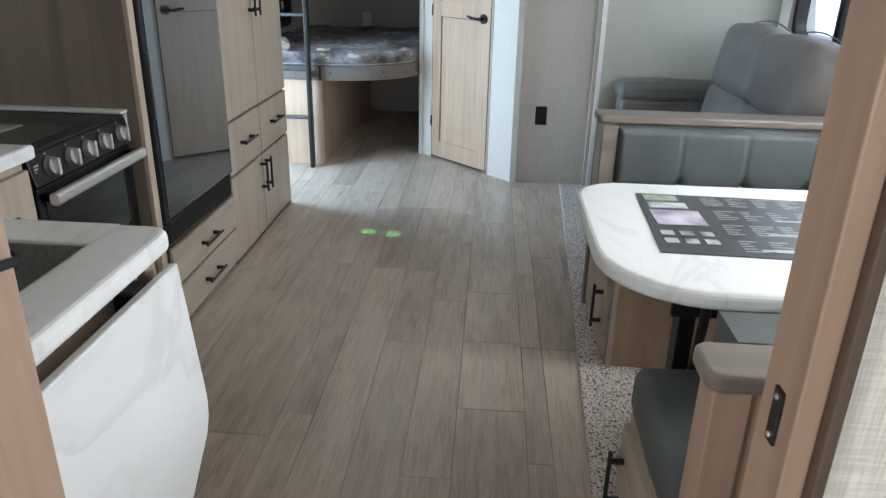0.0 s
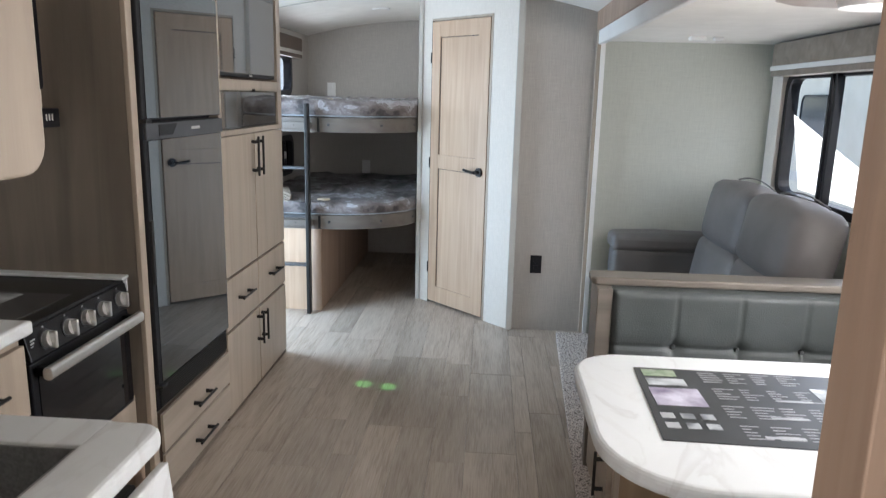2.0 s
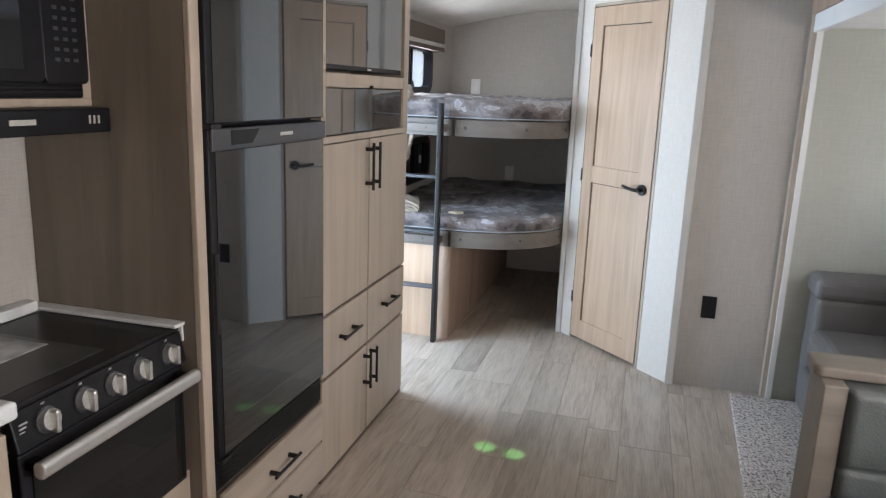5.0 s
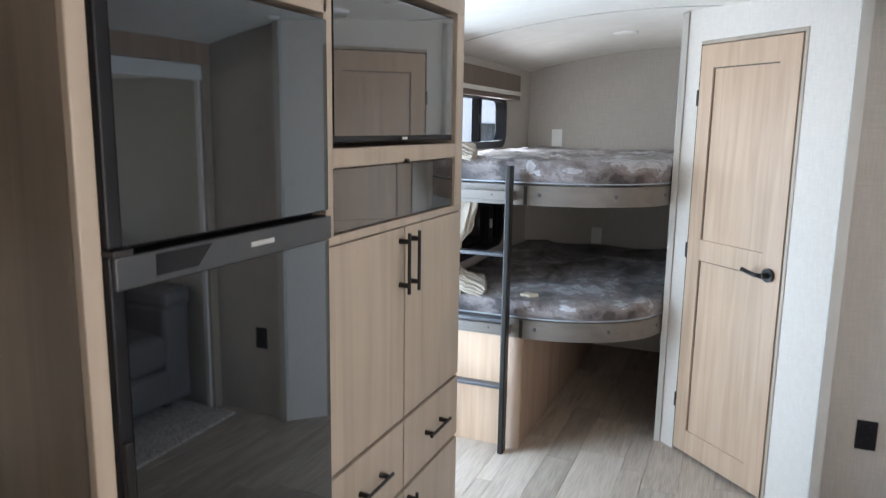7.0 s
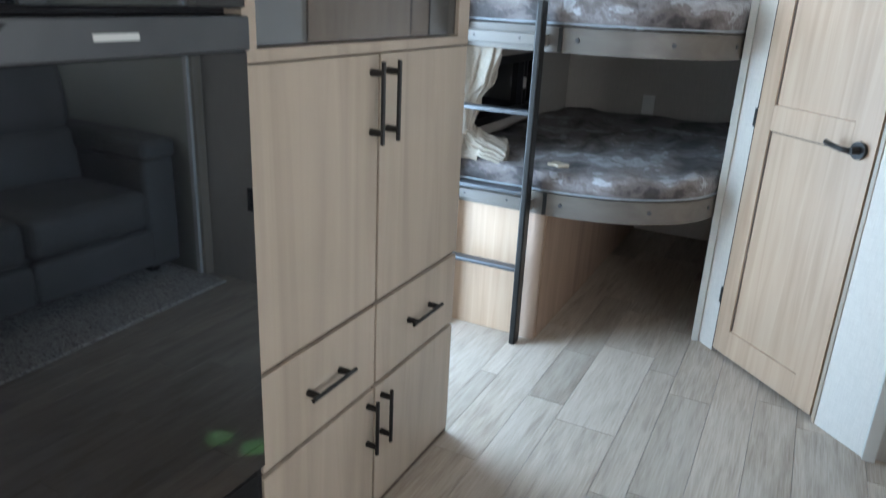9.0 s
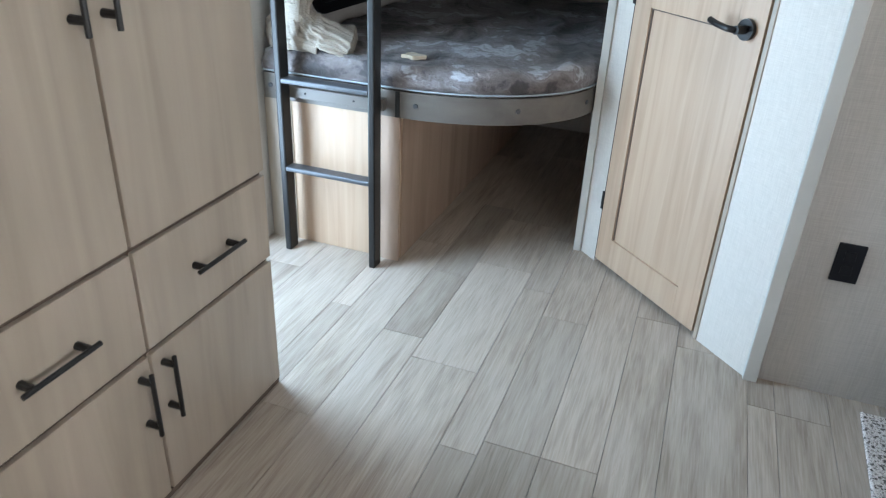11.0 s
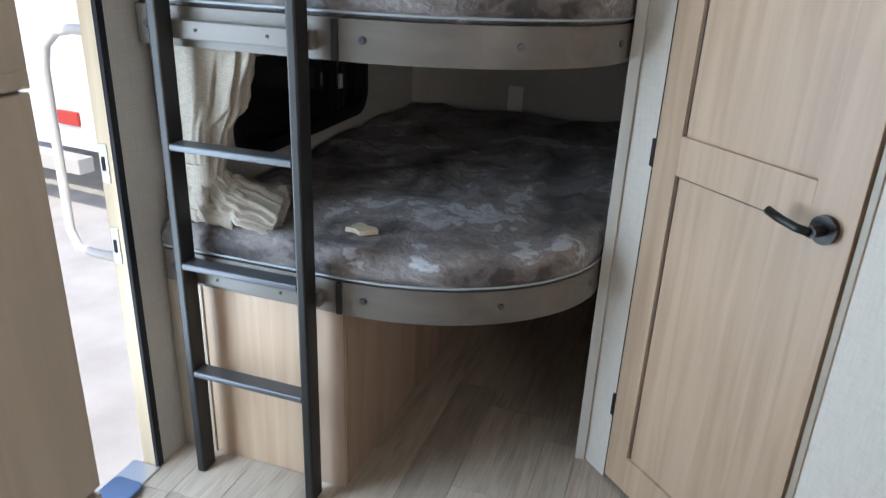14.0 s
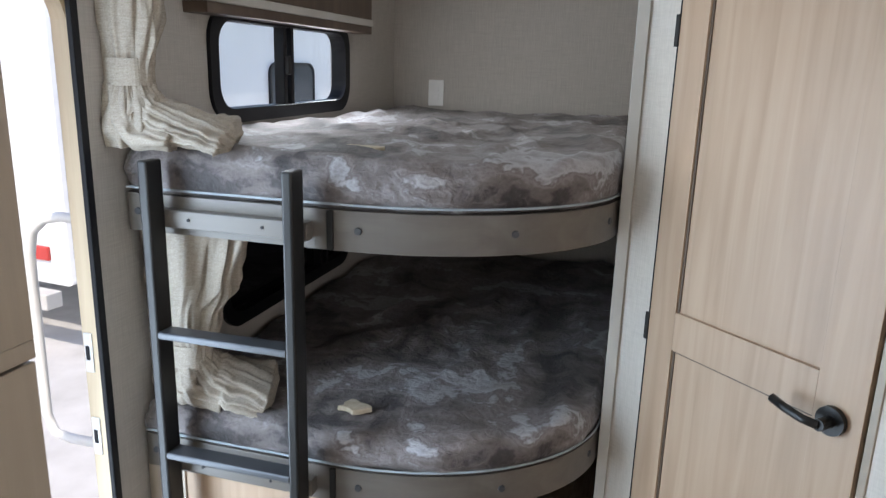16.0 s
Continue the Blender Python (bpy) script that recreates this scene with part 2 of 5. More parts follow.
MARBLE = material("white_marble_laminate", (0.72, 0.735, 0.735), 0.28,
                  ramp=[(0.0, (0.68, 0.695, 0.695)), (0.455, (0.70, 0.715, 0.715)), (0.488, (0.63, 0.635, 0.63)), (0.502, (0.71, 0.725, 0.725)), (0.6, (0.72, 0.735, 0.735)), (0.625, (0.685, 0.695, 0.69)), (0.64, (0.72, 0.735, 0.735))],
                  scale=(5.5, 2.0, 1.1), noise_scale=0.7, detail=7, distort=1.4)
GLOSSBLACK = material("black_glass", (0.008, 0.008, 0.010), 0.05)
SMOKE = material("smoked_mirror_glass", (0.17, 0.16, 0.155), 0.03, metal=0.85)
FRIDGEFACE = material("dark_mirror_steel", (0.006, 0.0065, 0.008), 0.025)
FRIDGEFACE.node_tree.nodes["Principled BSDF"].inputs["IOR"].default_value = 2.05
BLACK = material("black_plastic", (0.014, 0.014, 0.016), 0.42, ramp=[(0.3, (0.006, 0.006, 0.008)), (0.7, (0.011, 0.011, 0.013))], bump=0.1, bump_scale=300)
BLACKMETAL = material("matt_black_metal", (0.02, 0.019, 0.019), 0.38, metal=0.4, ramp=[(0.3, (0.016, 0.015, 0.015)), (0.7, (0.028, 0.027, 0.026))])
HOB = material("black_enamel", (0.022, 0.022, 0.023), 0.3, ramp=[(0.3, (0.011, 0.011, 0.012)), (0.7, (0.018, 0.018, 0.019))])
for dark in (BLACK, HOB):
    dark.node_tree.nodes["Principled BSDF"].inputs["Specular IOR Level"].default_value = 0.22
GREYMETAL = material("slate_grey_metal", (0.075, 0.078, 0.085), 0.38, metal=0.5, ramp=[(0.3, (0.065, 0.068, 0.075)), (0.7, (0.09, 0.093, 0.1))])
BAND = wood("taupe_bunk_band", (0.10, 0.085, 0.072), (0.13, 0.112, 0.096), (0.155, 0.136, 0.118), "x", 0.4)
STEEL = material("brushed_steel", (0.72, 0.71, 0.69), 0.36, metal=0.85, ramp=[(0.3, (0.68, 0.67, 0.65)), (0.7, (0.76, 0.75, 0.73))], scale=(1, 1, 30), bump=0.05)
LEATHER = material("grey_leatherette", (0.14, 0.132, 0.128), 0.48, ramp=[(0.3, (0.125, 0.118, 0.114)), (0.7, (0.158, 0.148, 0.144))], bump=0.35, bump_scale=220)
LEATHER2 = material("warm_grey_leatherette", (0.17, 0.154, 0.148), 0.5, ramp=[(0.3, (0.15, 0.136, 0.13)), (0.7, (0.19, 0.172, 0.166))], bump=0.35, bump_scale=220)
BOOTH = material("slate_green_leatherette", (0.072, 0.081, 0.08), 0.45, ramp=[(0.3, (0.063, 0.071, 0.07)), (0.7, (0.083, 0.092, 0.091))], bump=0.35, bump_scale=220)
CARPET = material("speckled_carpet", (0.25, 0.22, 0.2), 0.95, ramp=[(0.36, (0.09, 0.075, 0.065)), (0.45, (0.46, 0.40, 0.36)), (0.55, (0.82, 0.75, 0.70)), (0.65, (0.36, 0.31, 0.28))], noise_scale=105, detail=2, bump=1.0, bump_scale=130)
LINEN = weave("oatmeal_linen", (0.44, 0.385, 0.32), (0.28, 0.24, 0.195), (300, 300, 300), (60, 60, 500), strength=0.5)
PIPING = material("pale_blue_piping", (0.33, 0.37, 0.40), 0.6)
TAN = wood("tan_jamb", (0.42, 0.32, 0.21), (0.52, 0.41, 0.28), (0.6, 0.48, 0.34), "z", 0.5)
PAPER = material("black_leaflet_paper", (0.04, 0.042, 0.045), 0.3, ramp=[(0.3, (0.034, 0.036, 0.038)), (0.7, (0.05, 0.052, 0.055))])
PAPERGREY = material("printed_grey", (0.3, 0.32, 0.33), 0.35, ramp=[(0.35, (0.12, 0.13, 0.14)), (0.65, (0.55, 0.58, 0.6))], noise_scale=14)
PAPERWHITE = material("printed_white", (0.42, 0.43, 0.44), 0.35)
PAPERMAUVE = material("printed_mauve", (0.36, 0.31, 0.42), 0.35, ramp=[(0.35, (0.2, 0.16, 0.25)), (0.65, (0.6, 0.58, 0.66))], noise_scale=12)
PAPERGREEN = material("printed_green", (0.25, 0.38, 0.2), 0.35, ramp=[(0.35, (0.12, 0.2, 0.1)), (0.65, (0.5, 0.55, 0.42))], noise_scale=16)
TAG = material("cream_tag", (0.62, 0.52, 0.36), 0.7, ramp=[(0.3, (0.40, 0.33, 0.23)), (0.7, (0.56, 0.48, 0.36))], noise_scale=60)
GROUND = material("pale_concrete", (0.52, 0.50, 0.47), 0.9, ramp=[(0.3, (0.45, 0.43, 0.40)), (0.7, (0.57, 0.55, 0.52))], noise_scale=3, bump=0.3)
SHELL = material("trailer_white_gelcoat", (0.78, 0.78, 0.77), 0.35, ramp=[(0.3, (0.74, 0.74, 0.73)), (0.7, (0.8, 0.8, 0.79))], scale=(1, 1, 0.2))
SHELLBEIGE = material("trailer_beige", (0.56, 0.52, 0.43), 0.4, ramp=[(0.3, (0.52, 0.48, 0.39)), (0.7, (0.6, 0.56, 0.47))])
TINT = material("tinted_trailer_glass", (0.05, 0.06, 0.07), 0.08)
TYRE = material("tyre_rubber", (0.025, 0.025, 0.025), 0.8, ramp=[(0.3, (0.02, 0.02, 0.02)), (0.7, (0.03, 0.03, 0.03))])
RED = material("red_lens", (0.5, 0.05, 0.04), 0.3)
BLUE = material("blue_stripe", (0.07, 0.11, 0.2), 0.6)
SINKSTONE = material("grey_composite_stone", (0.24, 0.245, 0.25), 0.5, ramp=[(0.35, (0.2, 0.205, 0.21)), (0.65, (0.28, 0.285, 0.29))], noise_scale=160)
LEAF = material("hedge_leaves", (0.07, 0.1, 0.04), 0.7, ramp=[(0.3, (0.045, 0.07, 0.03)), (0.7, (0.1, 0.13, 0.06))], noise_scale=3)

GLASS = bpy.data.materials.new("window_glass")
GLASS.use_nodes = True
gp = GLASS.node_tree.nodes["Principled BSDF"]
gp.inputs["Base Color"].default_value = (0.93, 0.96, 0.95, 1)
gp.inputs["Roughness"].default_value = 0.0
gp.inputs["Transmission Weight"].default_value = 1.0
gp.inputs["IOR"].default_value = 1.06

# ---- small building helpers ----
WORLD = {}


def thing(name, at, label, category, group="", kind="", turn=0.0):
    ob = new(name)
    ob.matrix_basis = pose(*at, 0, 0, turn)
    WORLD[ob] = ob.matrix_basis.copy()
    ob.empty_display_size = 0.05
    return tagged(ob, label, category, group, kind)


def part(name, bm, mat, parent=None, label="", local=False, smooth=False):
    """Links bm, given in world metres (or in the parent's own when local), as one mesh under a thing or a part."""
    if parent is not None and not local:
        bm.transform(WORLD[parent].inverted())
    me = bpy.data.meshes.new(name)
    bmesh.ops.recalc_face_normals(bm, faces=bm.faces)
    bm.to_mesh(me)
    bm.free()
    me.materials.append(mat)
    if smooth:
        me.polygons.foreach_set("use_smooth", [True] * len(me.polygons))
    ob = new(name, me)
    WORLD[ob] = Matrix()
    if parent is not None:
        ob.parent = parent
        WORLD[ob] = WORLD[parent].copy()
    return tagged(ob, label)


def box(lo, hi, bevel=0.0, seg=2, into=None):
    bm = bmesh.new()
    m = Matrix.Translation([(a + b) / 2 for a, b in zip(lo, hi)]) @ Matrix.Diagonal([max(abs(b - a), 1e-4) for a, b in zip(lo, hi)] + [1])
    bmesh.ops.create_cube(bm, size=1, matrix=m)
    if bevel:
        bmesh.ops.bevel(bm, geom=bm.edges[:], offset=bevel, segments=seg, profile=0.5, affect="EDGES")
    return merge(into, bm)


def merge(into, bm):
    if into is None:
        return bm
    me = bpy.data.meshes.new("tmp")
    bm.to_mesh(me)
    into.from_mesh(me)
    bpy.data.meshes.remove(me)
    bm.free()
    return into


def rod(a, b, r, r2=None, sides=12, into=None):
    a, b = Vector(a), Vector(b)
    d = b - a
    bm = bmesh.new()
    m = Matrix.Translation((a + b) / 2) @ d.to_track_quat("Z", "Y").to_matrix().to_4x4()
    bmesh.ops.create_cone(bm, cap_ends=True, segments=sides, radius1=r, radius2=r if r2 is None else r2, depth=d.length, matrix=m)
    return merge(into, bm)


def tube(points, r, sides=8, into=None):
    """A bent tube through the points."""
    bm = bmesh.new()
    rings = []
    pts = [Vector(p) for p in points]
    for i, p in enumerate(pts):
        d = (pts[min(i + 1, len(pts) - 1)] - pts[max(i - 1, 0)]).normalized()
        u = d.orthogonal().normalized() if i == 0 else (u - d * u.dot(d)).normalized()
        v = d.cross(u)
        rings.append([bm.verts.new(p + r * (math.cos(k) * u + math.sin(k) * v)) for k in [2 * math.pi * j / sides for j in range(sides)]])
    for a, b in zip(rings, rings[1:]):
        for j in range(sides):
            bm.faces.new((a[j], a[(j + 1) % sides], b[(j + 1) % sides], b[j]))
    bm.faces.new(rings[0])
    bm.faces.new(rings[-1])
    return merge(into, bm)


def prism(outline, lo, hi, axis="z", bevel=0.0, seg=2):
    """An outline of pairs pushed along an axis from lo to hi."""
    put = {"z": lambda a, b, c: (a, b, c), "x": lambda a, b, c: (c, a, b), "y": lambda a, b, c: (a, c, b)}[axis]
    bm = bmesh.new()
    low = [bm.verts.new(put(a, b, lo)) for a, b in outline]
    top = [bm.verts.new(put(a, b, hi)) for a, b in outline]
    f1, f2 = bm.faces.new(low), bm.faces.new(top)
    n = len(outline)
    for i in range(n):
        bm.faces.new((low[i], low[(i + 1) % n], top[(i + 1) % n], top[i]))
    bmesh.ops.recalc_face_normals(bm, faces=bm.faces)
    if bevel:
        bmesh.ops.bevel(bm, geom=list(set(f1.edges[:] + f2.edges[:])), offset=bevel, segments=seg, profile=0.5, affect="EDGES")
    return bm


def rounded(a0, b0, a1, b1, r, n=6):
    """A rounded rectangle's outline."""
    pts = []
    for cx, cy, s in ((a1 - r, b1 - r, 0), (a0 + r, b1 - r, 90), (a0 + r, b0 + r, 180), (a1 - r, b0 + r, 270)):
        pts += [(cx + r * math.cos(radians(s + 90 * i / n)), cy + r * math.sin(radians(s + 90 * i / n))) for i in range(n + 1)]
    return pts


def ring(outer, inner, lo, hi, axis):
    """The frame between two outlines of equal count."""
    put = {"z": lambda a, b, c: (a, b, c), "x": lambda a, b, c: (c, a, b), "y": lambda a, b, c: (a, c, b)}[axis]
    bm = bmesh.new()
    q = [[bm.verts.new(put(a, b, c)) for a, b in o] for o, c in ((outer, lo), (outer, hi), (inner, hi), (inner, lo))]
    n = len(outer)
    for k in range(4):
        for i in range(n):
            bm.faces.new((q[k][i], q[k][(i + 1) % n], q[(k + 1) % 4][(i + 1) % n], q[(k + 1) % 4][i]))
    return bm


def ceiling_z(x):
    """The bowed ceiling."""
    return 2.095 - 0.115 * (x + 0.56) ** 2


def solid(name, lo, hi, mat, label="", category="", bevel=0.0):
    return tagged(part(name, box(lo, hi, bevel), mat), label, category, kind="structure")

# ---- structure ----
L, R, BACK, FRONT = -1.70, 0.58, 6.77, -2.2   # side walls, bunk end, bedroom end
tagged(part("floor", box((L - 0.06, FRONT, -0.06), (R + 0.02, BACK, -0.004)), SEAM), "grey-brown wood-look plank floor of a trailer", "floor", kind="structure")
FLOOR = bpy.data.objects["floor"]


def wall_x(name, x0, x1, y0, y1, holes, mat, top=2.16, label="greige papered trailer side wall"):
    """A wall along y from the floor up, with holes (y0, y1, z0, z1) through it."""
    bm = bmesh.new()
    y = y0
    for h0, h1, z0, z1 in sorted(holes):
        box((x0, y, -0.06), (x1, h0, top), into=bm)
        if z0 > -0.05:
            box((x0, h0, -0.06), (x1, h1, z0), into=bm)
        box((x0, h0, z1), (x1, h1, top), into=bm)
        y = h1
    box((x0, y, -0.06), (x1, y1, top), into=bm)
    return tagged(part(name, bm, mat), label, "wall", kind="structure")


wall_x("wall_west", L - 0.06, L, FRONT, BACK, [(4.05, 4.762, -0.05, 1.80), (5.27, 6.18, 0.82, 1.73)], WALL)

# the strip of wall between the two bunk windows
solid("wall_west_band", (L - 0.06, 5.27, 1.08), (L, 6.18, 1.455), WALL, "greige wall strip between the bunk windows", "wall")
wall_x("wall_east_bedroom", R, R + 0.05, FRONT, 0.95, [], WALL)
wall_x("wall_east_pier", R - 0.03, R + 0.03, 4.66, BACK, [], WALL)
solid("wall_north", (L - 0.06, BACK, -0.06), (R + 0.05, BACK + 0.05, 2.16), WALL, "greige papered end wall behind the bunks", "wall")
# end wall out of view, its window opening added for the lamp
south = bmesh.new()
box((L - 0.06, FRONT - 0.05, -0.06), (-0.68, FRONT, 2.16), into=south)
box((-0.68, FRONT - 0.05, -0.06), (R + 0.05, FRONT, 1.02), into=south)
box((-0.68, FRONT - 0.05, 1.68), (R + 0.05, FRONT, 2.16), into=south)
tagged(part("wall_south", south, WALL), "papered bedroom end wall, out of view, with an assumed window", "wall", kind="structure")

# wall between bedroom and kitchen, with the doorway
JL, JR, JY0, JY1 = -0.45, 0.20, 0.685, 0.75
part_wall = bmesh.new()
box((L, JY0 + 0.004, -0.004), (JL - 0.02, JY1 - 0.004, 2.1), into=part_wall)
box((JR + 0.02, JY0 + 0.004, -0.004), (R, JY1 - 0.004, 2.1), into=part_wall)
box((JL - 0.02, JY0 + 0.004, 1.97), (JR + 0.02, JY1 - 0.004, 2.1), into=part_wall)
tagged(part("wall_bedroom", part_wall, FABRICWALL), "woven-look beige papered wall beside the bedroom doorway", "wall", kind="structure")
frame_door = thing("door_frame", (JL, JY0, 0), "pinkish-brown wooden door frame with a black latch plate", "door frame", kind="structure")
part("jamb", box((JL - 0.02, JY0, 0), (JL, JY1, 1.97), 0.002), JAMBWOOD, frame_door)
part("jamb", box((JR, JY0, 0), (JR + 0.02, JY1, 1.97), 0.002), JAMBWOOD, frame_door)
part("head", box((JL - 0.02, JY0, 1.97), (JR + 0.02, JY1, 1.99), 0.002), JAMBWOOD, frame_door)
# casing in dark wood, the shade along the frame's edge is in its colour
for a, b in ((JL - 0.045, JL - 0.02), (JR + 0.02, JR + 0.03)):
    part("casing", box((a, JY0 - 0.012, 0), (b, JY0 + 0.004, 1.99), 0.002), DARKWOOD, frame_door)
plate = part("latch_plate", box((JR - 0.003, 0.707, 0.966), (JR + 0.001, 0.723, 1.016), 0.001), BLACKMETAL, frame_door, "black metal latch plate")
for z in (0.973, 1.009):
    part("screw", rod((JR - 0.0045, 0.715, z), (JR - 0.002, 0.715, z), 0.0025, sides=8), STEEL, plate)
part("strap", tube([(JL - 0.004, 0.754, 1.085), (JL + 0.002, 0.75, 1.08), (JL + 0.003, 0.725, 1.085), (JL + 0.002, 0.70, 1.10), (JL - 0.002, 0.683, 1.115)], 0.005), BLACK, frame_door, "black rubber strap")

# pier and angled door wall
solid("wall_pier", (0.12, 4.655, -0.004), (R, 4.70, 2.1), WALL, "greige papered wall beside the slide-out", "wall")
ANG = Matrix.Translation((-0.547, 5.288, 0)) @ Matrix.Rotation(radians(-45), 4, "Z")   # x along the wall, y into the bathroom


def angled(lo, hi, bevel=0.0):
    bm = box(lo, hi, bevel)
    bm.transform(ANG)
    return bm


D0, D1, DTOP, WLEN = 0.131, 0.681, 1.93, 0.929
aw = bmesh.new()
merge(aw, angled((0.024, 0, -0.004), (D0 - 0.004, 0.04, 2.1)))
merge(aw, angled((D1 + 0.022, 0, -0.004), (WLEN, 0.04, 2.1)))
merge(aw, angled((D0 - 0.004, 0, DTOP + 0.02), (D1 + 0.022, 0.04, 2.1)))
tagged(part("wall_angled", aw, WALLPALE), "pale textured wall round the bathroom door", "wall", kind="structure")
solid("wall_bunk_side", (-0.535, 5.268, -0.004), (-0.49, BACK, 2.1), WALLPALE, "papered side wall of the bunk room", "wall")
solid("trim_bunk", (-0.551, 5.252, 0), (-0.523, 5.2675, 2.085), TRIMGREY, "thin upright trim at the bunk opening", "trim", 0.002)
solid("trim_pier", (0.093, 4.625, 0), (0.133, 4.652, 2.055), TRIMGREY, "light grey corner trim", "trim", 0.003)
solid("trim_slide", (R - 0.026, 4.60, 0), (R + 0.004, 4.654, 1.93), CAB, "brown upright trim at the slide-out opening", "trim", 0.003)
bm = bmesh.new()
box((R - 0.005, 4.585, 0), (R + 0.02, 4.602, 1.78), into=bm)
tagged(part("trim_slide_edge", bm, WHITE), "pale edge strip of the slide-out", "trim", kind="structure")

# bowed ceiling with its seams
def bowed(y0, y1, x0=L - 0.02, x1=R + 0.06, lift=0.0, thick=0.05):
    n = 20
    xs = [x0 + (x1 - x0) * i / n for i in range(n + 1)]
    return prism([(x, ceiling_z(x) + lift) for x in xs] + [(x, ceiling_z(x) + lift + thick) for x in reversed(xs)], y0, y1, "y")


tagged(part("ceiling", bowed(FRONT, BACK), CEIL, smooth=False), "white bowed ceiling boards", "ceiling", kind="structure")
for y in (1.15, 2.37, 3.59, 5.12):
    tagged(part("ceiling_seam", bowed(y, y + 0.012, lift=-0.004, thick=0.006), TRIMGREY), "thin seam strip across the ceiling", "trim", kind="structure")
solid("roof", (L - 0.1, FRONT - 0.1, 2.16), (R + 0.1, BACK + 0.1, 2.22), SHELL, "white trailer roof", "roof")

# slide-out
SX, SY0, SY1, SZ = 1.60, 0.95, 4.62, 1.785
solid("floor_slide", (R - 0.02, SY0, -0.06), (SX, SY1, -0.002), SEAM, "floor of the slide-out", "floor")
wall_x("wall_slide", SX, SX + 0.05, SY0 - 0.04, SY1 + 0.04, [(1.25, 2.45, 0.965, 1.6), (3.22, 4.42, 0.965, 1.6)], SLIDEWALL, top=1.95, label="pale green-grey slide-out wall with windows")
solid("wall_slide_end", (R, SY1, -0.06), (SX, SY1 + 0.035, 1.95), SLIDEWALL, "pale green-grey end wall of the slide-out", "wall")
solid("wall_slide_near", (R, SY0 - 0.04, -0.06), (SX, SY0, 1.95), SLIDEWALL, "near end wall of the slide-out", "wall")
solid("ceiling_slide", (R - 0.01, SY0, SZ), (SX, SY1, SZ + 0.06), CEIL, "flat white slide-out ceiling", "ceiling")
solid("trim_corner", (SX - 0.014, SY1 - 0.014, 0), (SX, SY1, SZ), WHITE, "corner strip of the slide-out", "trim", 0.003)
head = thing("slide_header", (R, SY0, 1.77), "brown wooden beam over the slide-out with a pale edge", "beam", kind="structure")
part("beam", box((R - 0.028, SY0 - 0.1, 1.845), (R + 0.012, 4.655, 1.965), 0.003), JAMBWOOD, head)
part("pale_edge", box((R - 0.022, SY0 - 0.1, 1.765), (R + 0.012, 4.60, 1.845), 0.006), WHITE, head, "pale lower edge")
part("cove", box((R - 0.036, SY0 - 0.1, 1.955), (R + 0.0, 4.655, 1.972), 0.004), WHITE, head, "white cove strip")

# carpet, laid a little askew
carpet = prism([(0.243, 0.98), (SX - 0.002, 0.98), (SX - 0.002, 4.612), (0.417, 4.59)], 0.0, 0.012, "z", 0.004)
tagged(part("carpet", carpet, CARPET), "speckled grey-brown loop carpet on the slide-out floor", "carpet", kind="structure")
tagged(part("carpet_edge", tube([(0.243, 0.98, 0.005), (0.417, 4.59, 0.005)], 0.007), CARPET), "bound carpet edge", "trim", kind="structure")


def window(name, label, x, y0, y1, z0, z1, sign, split, tint=None, r=0.07):
    """A black-framed rounded slider window in a side wall; sign is the way into the room."""
    w = thing(name, (x, (y0 + y1) / 2, z0), label, "window", kind="structure")
    a, b = x - 0.05 * sign, x + 0.012 * sign
    part("window_frame", ring(rounded(y0 - 0.03, z0 - 0.03, y1 + 0.03, z1 + 0.03, r + 0.03), rounded(y0 + 0.012, z0 + 0.012, y1 - 0.012, z1 - 0.012, r), min(a, b), max(a, b), "x"), BLACK, w, smooth=False)
    for off in (0.0, 0.05):
        part("mullion", box((x - 0.035, split - 0.014 + off, z0), (x + 0.004, split + 0.008 + off, z1), 0.003), BLACK, w)
    part("latch", box((x + 0.006 * sign - 0.006, split - 0.008, z0 + 0.40 * (z1 - z0)), (x + 0.012 * sign + 0.006, split + 0.012, z0 + 0.62 * (z1 - z0)), 0.003), STEEL if tint else BLACKMETAL, w)
    for p0, p1 in ((y0, split), (split, y1)):
        g = part("pane", box((x - 0.03 * sign - 0.002, p0, z0 - 0.01), (x - 0.03 * sign + 0.002, p1, z1 + 0.01)), tint or GLASS, w)
        if not tint:
            g.visible_shadow = False
    return w


window("window_1", "black-framed sliding window over the sofa", SX, 3.22, 4.42, 0.965, 1.6, -1, 3.815)
window("window_2", "black-framed sliding window over the dinette", SX, 1.25, 2.45, 0.965, 1.6, -1, 1.85)
window("window_3", "black-framed sliding window above the upper bunk", L, 5.27, 6.18, 1.455, 1.73, 1, 5.69)
window("window_4", "black window with dark glass beside the lower bunk", L, 5.27, 6.18, 0.82, 1.08, 1, 5.95, tint=GLOSSBLACK)
solid("window_reveal", (SX - 0.03, 4.46, 0.86), (SX, 4.605, 1.62), WALLPALE, "pale panel beside the sofa window", "trim", 0.004)


def valance(name, label, x, y0, y1, z0, z1, depth, sign):
    v = thing(name, (x, (y0 + y1) / 2, z0), label, "valance")
    a, b = sorted((x, x + depth * sign))
    part("board", box((a, y0, z0 + 0.055), (b, y1, z1), 0.004), DARKWOOD if sign > 0 else CAB_X, v)
    a2, b2 = sorted((x, x + (depth + 0.006) * sign))
    part("pale_stripe", box((a2, y0 - 0.003, z0 + 0.03), (b2, y1 + 0.003, z0 + 0.055), 0.002), TRIMGREY if sign > 0 else WHITE, v, "pale stripe")
    part("lower_rail", box((a, y0, z0), (b, y1, z0 + 0.03), 0.003), DARKWOOD if sign > 0 else CAB_X, v)


